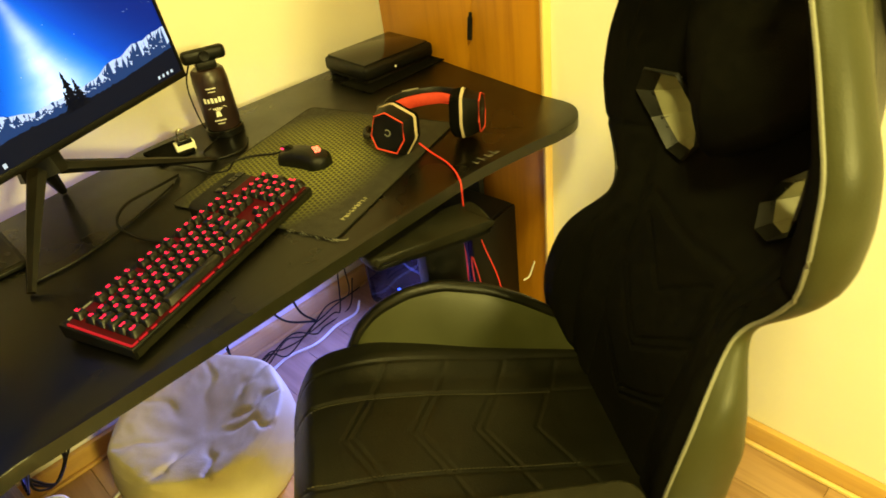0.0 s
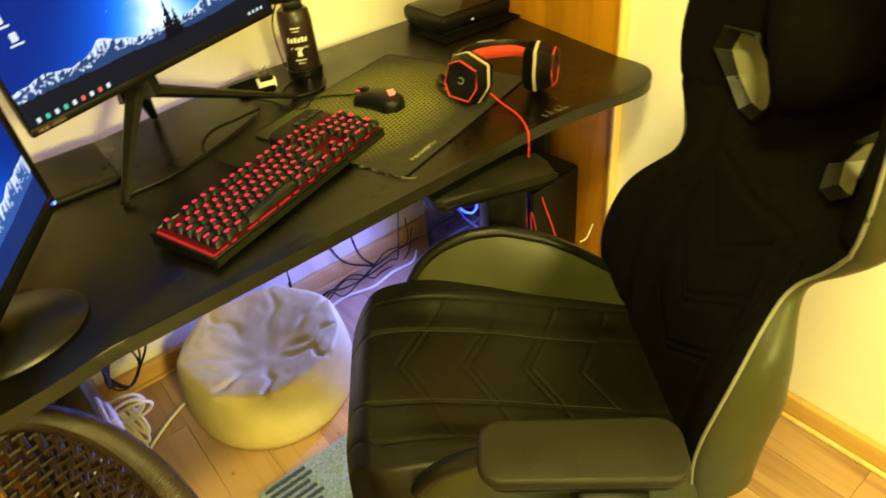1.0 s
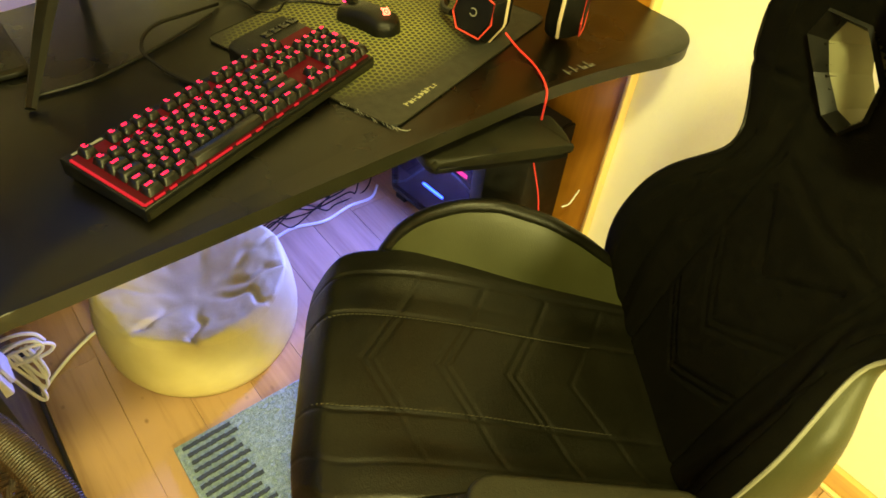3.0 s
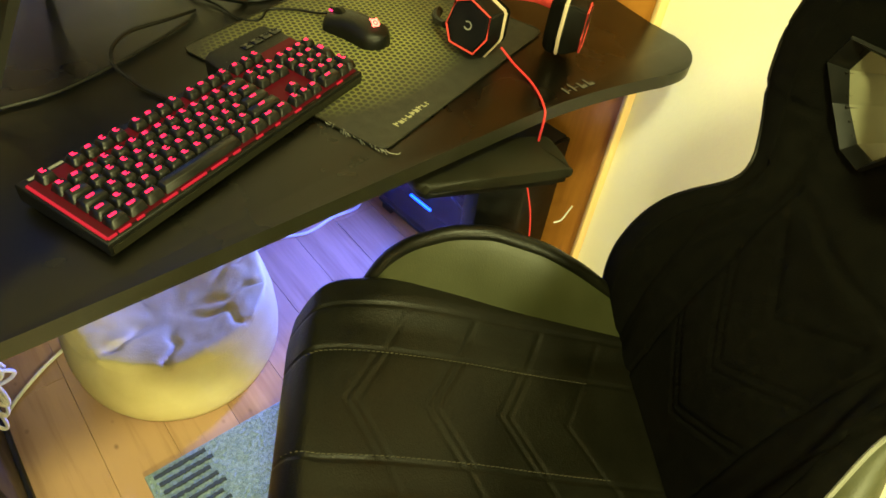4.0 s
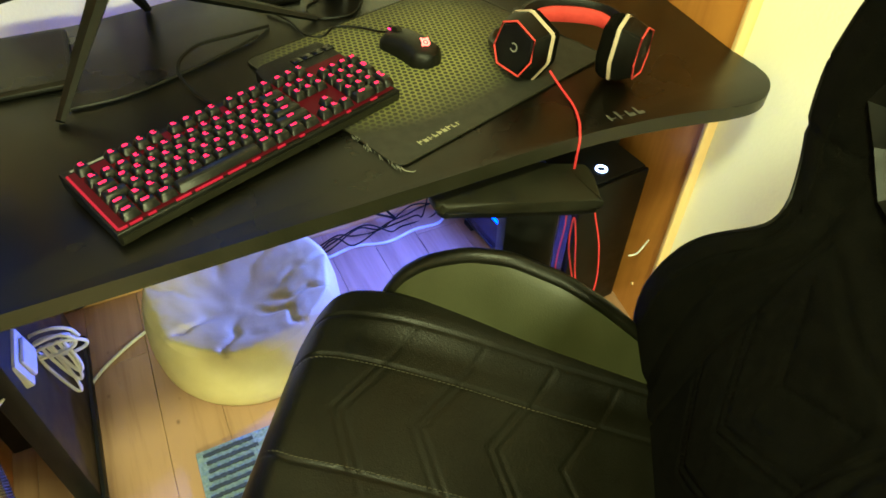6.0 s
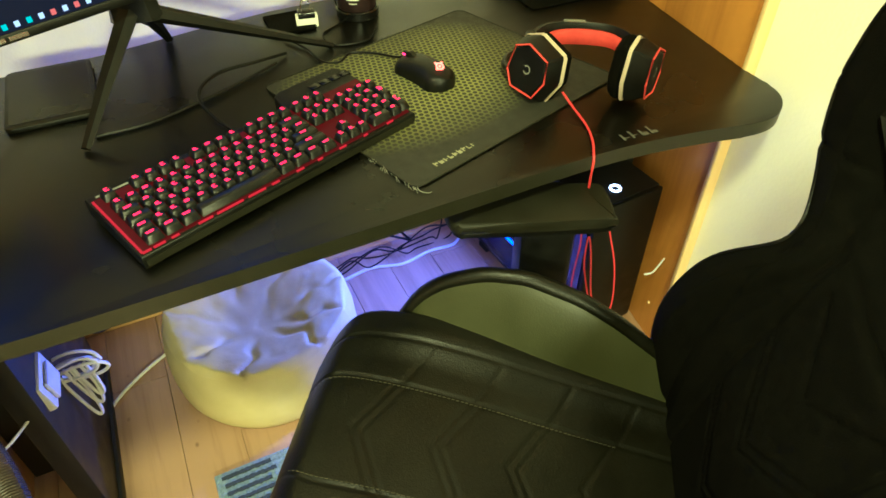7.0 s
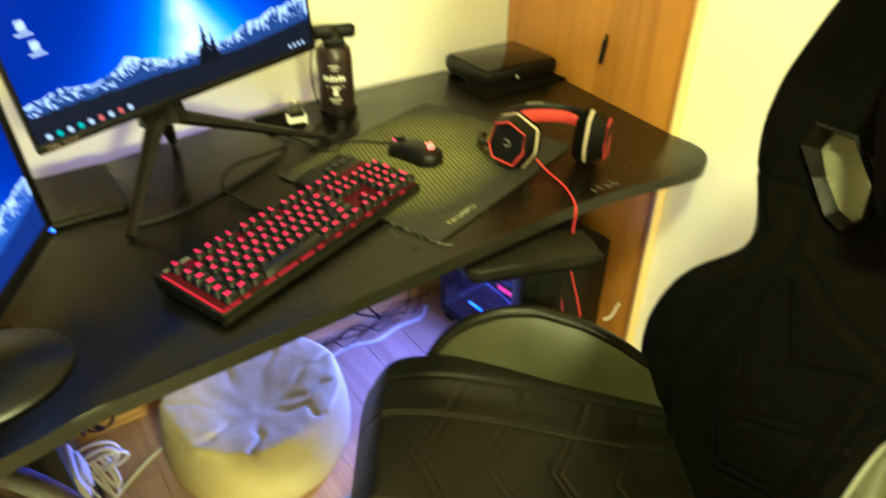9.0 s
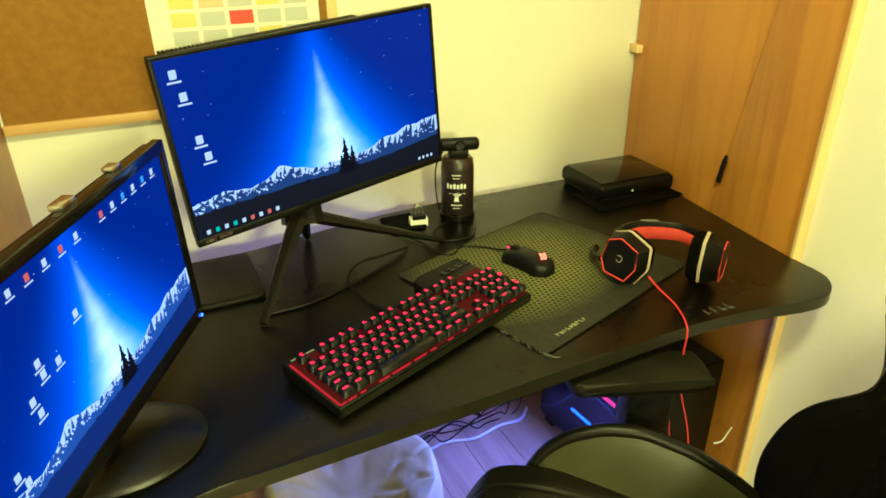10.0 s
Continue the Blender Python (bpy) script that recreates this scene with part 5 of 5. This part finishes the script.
def rug_material():
    m = mat("rug_pile", (0.27, 0.35, 0.42), 0.95, second=(0.17, 0.235, 0.30), scale=160, fine=500, bump=1.0, detail=3)
    return m


M_RUG = rug_material()
M_STRIPE = mat("rug_stripe", (0.018, 0.027, 0.036), 0.95, second=(0.035, 0.045, 0.055), scale=200, fine=500, bump=1.0)
part("backing", box((RX0, RY0, 0.0), (RX1, RY1, 0.010), 0.003), M_RUG, rug)
rnd = random.Random(11)
tuft = bmesh.new()
for k in range(14000):
    x, y = rnd.uniform(RX0 + 0.004, 0.32), rnd.uniform(-0.22, RY1 - 0.004)
    if (x - 0.03) > 0 and rnd.random() < 0.1:
        continue
    h_, s = rnd.uniform(0.002, 0.0055), 0.0016
    d = Vector((rnd.uniform(-0.002, 0.002), rnd.uniform(-0.002, 0.002), 0))
    vs = [tuft.verts.new(q) for q in ((x - s, y - s, 0.0095), (x + s, y - s * 0.5, 0.0095), (x, y + s, 0.0095), (x + d.x, y + d.y, 0.0095 + h_))]
    for f in ((0, 1, 3), (1, 2, 3), (2, 0, 3)):
        tuft.faces.new([vs[i] for i in f])
tagged(part("tufting", tuft, M_RUG, rug, smooth=False), kind="stuff")
for k in range(12):
    y = RY1 - 0.016 - k * 0.0195
    x0, x1 = RX0 + 0.014 + 0.004 * math.sin(k), RX0 + 0.118 + 0.008 * math.sin(k * 2.1)
    bm = bmesh.new()
    n = 26
    lo, hi = [], []
    for i in range(n + 1):
        x = x0 + (x1 - x0) * i / n
        lo.append(bm.verts.new((x, y - 0.0035 + 0.0012 * rnd.uniform(-1, 1), 0.0145 + 0.001 * rnd.random())))
        hi.append(bm.verts.new((x, y + 0.0035 + 0.0012 * rnd.uniform(-1, 1), 0.0145 + 0.001 * rnd.random())))
    for i in range(n):
        bm.faces.new((lo[i], lo[i + 1], hi[i + 1], hi[i]))
    r = bmesh.ops.extrude_face_region(bm, geom=bm.faces[:])
    for v in [v for v in r["geom"] if isinstance(v, bmesh.types.BMVert)]:
        v.co.z = 0.0098
    part("stripe", bm, M_STRIPE, rug, smooth=False)

# ---- computer tower ----
pc = thing("computer_tower", "black computer tower with blue-lit glass side under the desk", "computer", pose(0.893, 0.395, 0, 0, 0, 4))
w_, d_, h_ = 0.185, 0.44, 0.425
X, Y = w_ / 2, d_ / 2
part("bottom_panel", box((-X, -Y, 0.014), (X, Y, 0.030), 0.003), M_STEEL, pc)
part("top_panel", box((-X, -Y, h_ - 0.016), (X, Y, h_), 0.003), M_STEEL, pc)
part("front_panel", box((-X, -Y - 0.012, 0.014), (X, -Y, h_), 0.005), M_PLASTIC, pc)
part("back_panel", box((-X, Y - 0.008, 0.03), (X, Y, h_ - 0.016)), M_STEEL, pc)
part("side_panel", box((X - 0.006, -Y, 0.03), (X, Y - 0.008, h_ - 0.016)), M_STEEL, pc)
part("drive_cage", box((-X + 0.012, -Y + 0.001, 0.031), (X - 0.008, -Y + 0.05, h_ - 0.02), 0.002), M_STEEL, pc)
part("power_shroud", box((-X + 0.012, -Y + 0.06, 0.031), (X - 0.008, Y - 0.01, 0.105), 0.002), M_STEEL, pc)
part("motherboard", box((X - 0.018, -Y + 0.10, 0.115), (X - 0.0075, Y - 0.02, h_ - 0.04)), mat("circuit_board", (0.02, 0.025, 0.04), 0.5, second=(0.05, 0.06, 0.09), scale=50, bump=0.2), pc)
part("graphics_card", box((-0.03, -Y + 0.11, 0.165), (X - 0.019, Y - 0.03, 0.205), 0.004), M_PLASTIC, pc)
part("card_light", box((-0.033, -0.02, 0.178), (-0.0302, 0.03, 0.190)), M_REDLED, pc, "red light on the graphics card")
part("fan", tube([(-X + 0.014, 0.045 + 0.055 * math.cos(k * 0.2618), 0.30 + 0.055 * math.sin(k * 0.2618)) for k in range(24)], 0.0028, 6, closed=True), M_BLUELED, pc, "blue-lit fan ring")
part("cooler", box((-X + 0.03, 0.0, 0.255), (-X + 0.09, 0.09, 0.345), 0.006), M_STEEL, pc)
part("light_strip", box((-X + 0.012, -Y + 0.055, 0.034), (-X + 0.018, -Y + 0.16, 0.040)), M_BLUELED, pc, "blue light strip")
part("light_strip", box((-X + 0.012, 0.02, 0.1055), (-X + 0.018, 0.10, 0.110)), M_BLUELED, pc, "blue light strip")
part("memory", box((X - 0.07, 0.06, 0.27), (X - 0.02, 0.075, 0.36)), M_PLASTIC, pc)
gl = bpy.data.materials.new("tinted_glass")
gl.use_nodes = True
gb = gl.node_tree.nodes["Principled BSDF"]
gb.inputs["Base Color"].default_value = (0.45, 0.55, 0.95, 1)
gb.inputs["Roughness"].default_value, gb.inputs["Transmission Weight"].default_value, gb.inputs["IOR"].default_value = 0.04, 1.0, 1.45
g = part("glass_panel", box((-X - 0.004, -Y + 0.002, 0.03), (-X - 0.0005, Y - 0.002, h_ - 0.016)), gl, pc, "tinted glass side panel")
g.visible_shadow = False
part("inner_cable", tube(smooth_line([(-0.07, -0.12, 0.17), (-0.085, -0.05, 0.215), (-0.085, 0.03, 0.225), (-0.07, 0.10, 0.245)], 8), 0.003, 6), M_PIPING, pc)
part("power_button", tube([(0.011 * math.cos(k * 0.3307) - 0.004, -Y + 0.036 + 0.011 * math.sin(k * 0.3307), h_ + 0.001) for k in range(19)], 0.0026, 6, closed=True), M_WHITELED, pc, "white-lit ring of the power button")
for x in (-0.08, 0.08):
    for y in (-0.18, 0.18):
        part("foot", box((x - 0.015, y - 0.02, 0.0), (x + 0.015, y + 0.02, 0.0145), 0.002), M_ARM, pc)

# ---- cables and power strip ----
ps = thing("power_strip", "white power strip with coiled white cable on the desk leg", "power strip", pose(-0.232, 0.225, 0.385, 0, -8, 0))
part("housing", box((-0.034, -0.040, -0.020), (0.002, 0.050, 0.040), 0.006), M_WHITE, ps)
part("socket_cap", box((0.0022, -0.025, -0.012), (0.010, 0.032, 0.03), 0.004), M_WHITE, ps)
coil = []
for k in range(40):
    a = k * 0.62
    w_ = 1 + 0.18 * math.sin(k * 0.37)
    coil.append((0.012 + 0.043 * w_ * math.cos(a), 0.080 + 0.012 * math.sin(k * 0.5), -0.068 + 0.026 * w_ * math.sin(a) + 0.012 * math.sin(k * 0.21)))
part("coiled_cable", tube(smooth_line(coil, 4), 0.0034, 7), M_WHITE, ps, "white cable wound in loops")
for x0, x1, drop in ((-0.022, 0.004, 0.135), (-0.006, 0.022, 0.105), (0.008, 0.030, 0.085)):
    pts = [(x0, 0.078, -0.055), (x0 + 0.002, 0.074, -0.055 - drop * 0.5), ((x0 + x1) / 2 - 0.004, 0.072, -0.055 - drop), ((x0 + x1) / 2 + 0.006, 0.072, -0.053 - drop), (x1, 0.074, -0.055 - drop * 0.55), (x1 - 0.002, 0.08, -0.058)]
    part("hanging_loop", tube(smooth_line(pts, 6), 0.0034, 7), M_WHITE, ps, "white cable hanging in a loop")
part("lead", tube(smooth_line([(-0.020, -0.039, 0.012), (-0.03, -0.06, 0.01), (-0.08, -0.10, 0.005), (-0.15, -0.13, 0.02)], 6), 0.0024, 6), M_WHITE, ps)
for q in range(3):
    pts = [(-0.212, 0.30 + 0.01 * q, 0.40), (-0.19, 0.40, 0.38 + 0.03 * q), (-0.15 + 0.02 * q, 0.47, 0.34), (-0.14, 0.50 + 0.03 * q, 0.26 - 0.03 * q), (-0.18, 0.50, 0.21), (-0.21, 0.45, 0.27 + 0.02 * q), (-0.20, 0.42, 0.36), (-0.17, 0.55, 0.45), (-0.15, 0.62, 0.40 - 0.08 * q)]
    solo("black_cable", tube(smooth_line(pts, 7), 0.0028, 6), M_PLASTIC, "thin black cable hanging in a tangle by the desk leg", "cable", group="cables by the desk leg")
wl = smooth_line([(-0.255, 0.44, 0.006), (-0.20, 0.50, 0.006), (-0.10, 0.567, 0.005), (0.05, 0.62, 0.005), (0.20, 0.645, 0.005), (0.36, 0.617, 0.005), (0.46, 0.628, 0.005), (0.55, 0.605, 0.005), (0.64, 0.62, 0.005), (0.715, 0.617, 0.005), (0.76, 0.65, 0.01)], 8)
solo("white_cable", tube(wl, 0.0042, 8), M_WHITE, "white cable lying on the floor along the wall", "cable")
rnd = random.Random(21)
for q in range(4):
    pts = [(0.78 - 0.02 * q, 0.66, 0.05 + 0.05 * q)]
    for k in range(6):
        pts.append((0.70 - 0.075 * k + rnd.uniform(-0.03, 0.03), 0.655 + rnd.uniform(-0.035, 0.025), max(0.004, 0.03 + rnd.uniform(-0.05, 0.05))))
    pts.append((0.28 + 0.05 * rnd.random(), 0.70, 0.08 + 0.1 * rnd.random()))
    solo("tangled_cable", tube(smooth_line(pts, 6), 0.0022, 6), M_PLASTIC, "black cable tangled at the foot of the wall", "cable", group="cables along the wall")
for q in range(2):
    pts = [(0.42 + 0.12 * q, 0.70, 0.45), (0.45 + 0.10 * q, 0.70, 0.26), (0.50 + 0.06 * q, 0.68, 0.10), (0.60, 0.66, 0.03)]
    solo("tangled_cable", tube(smooth_line(pts, 7), 0.0035, 6), M_PLASTIC, "black cable hanging down the wall under the desk", "cable", group="cables along the wall")
wt = tube(smooth_line([(0.972, 0.13, 0.205), (0.985, 0.12, 0.215), (0.995, 0.115, 0.242), (0.998, 0.11, 0.262)], 5), 0.0022, 6)
solo("cable_tie", wt, M_WHITE, "loose white cable tie beside the computer", "cable tie")

# ---- rattan armchair at the edge of the view ----
wk = thing("rattan_chair", "brown woven rattan chair arm with an orange seat cushion", "chair")
hoop = smooth_line([(-0.60, 0.02, 0.63), (-0.50, 0.075, 0.64), (-0.40, 0.080, 0.64), (-0.31, 0.045, 0.635), (-0.245, -0.03, 0.62), (-0.205, -0.13, 0.60), (-0.185, -0.25, 0.575), (-0.175, -0.38, 0.55)], 16)
part("arm", tube(hoop, 0.017, 12), M_WICKER, wk)
bm = bmesh.new()
for i in range(0, len(hoop) - 1):
    a, b = hoop[i], hoop[i + 1]
    for s in (0.25, 0.75):
        q = a.lerp(b, s)
        d = (b - a).normalized()
        side = d.cross(Vector((0, 0, 1))).normalized()
        up = side.cross(d)
        tube([q + (side * math.cos(t) + up * math.sin(t)) * 0.0175 + d * 0.002 * math.sin(t) for t in [2 * math.pi * k / 10 for k in range(10)]], 0.0024, 5, bm, closed=True)
tagged(part("wrapping", bm, M_WICKER, wk, "cane wrapped round the arm"), kind="stuff")
bm = bmesh.new()
for i in range(0, len(hoop), 4):
    p = hoop[i]
    q = Vector((p.x - 0.05, p.y - 0.05, 0.30))
    tube(smooth_line([p, p.lerp(q, 0.5) + Vector((0.01, 0.01, 0)), q], 5), 0.006, 6, bm)
for k in range(5):
    s = (k + 1) / 13
    line = []
    for i in range(0, len(hoop), 2):
        p = hoop[i]
        q = Vector((p.x - 0.05, p.y - 0.05, 0.30))
        line.append(p.lerp(q, s) + Vector((0.006, 0.006, 0)) * (1 if (i // 2 + k) % 2 else -1))
    tube(line, 0.0042, 6, bm)
tagged(part("weave", bm, M_WICKER, wk, "woven cane side"), kind="stuff")
M_ORANGE = mat("orange_cushion", (0.13, 0.04, 0.006), 0.85, second=(0.09, 0.026, 0.005), scale=20, fine=500, bump=0.5)
part("cushion", box((-0.72, -0.55, 0.30), (-0.30, -0.06, 0.40), 0.04, 4), M_ORANGE, wk, "orange seat cushion")
part("seat_frame", box((-0.74, -0.57, 0.25), (-0.28, -0.04, 0.298), 0.01), M_WICKER, wk)
for x, y in ((-0.72, -0.55), (-0.30, -0.55), (-0.72, -0.06), (-0.30, -0.06)):
    part("leg", tube([(x, y, 0), (x, y, 0.26)], 0.016, 10), M_WICKER, wk)

# ---- floor planks ----
planks = {}
floor = bpy.data.objects["floor"]
rnd = random.Random(9)
PWID = 0.125
x = 1.14
while x > FX:
    y = FY + rnd.uniform(-0.8, 0)
    while y < WY:
        ln = rnd.choice((0.8, 1.0, 1.2))
        a, b = max(y, FY), min(y + ln, WY)
        if b - a > 0.02:
            kk = round(b - a, 3)
            if kk not in planks:
                planks[kk] = mesh_of("plank", box((0, 0, -0.009), (PWID - 0.0008, b - a - 0.0008, 0.0), 0.0006, 1), M_FLOOR)
            ob = new("plank", planks[kk])
            ob.parent = floor
            ob.matrix_basis = Matrix.Translation((x - PWID, a, -0.0002))
        y += ln
    x -= PWID
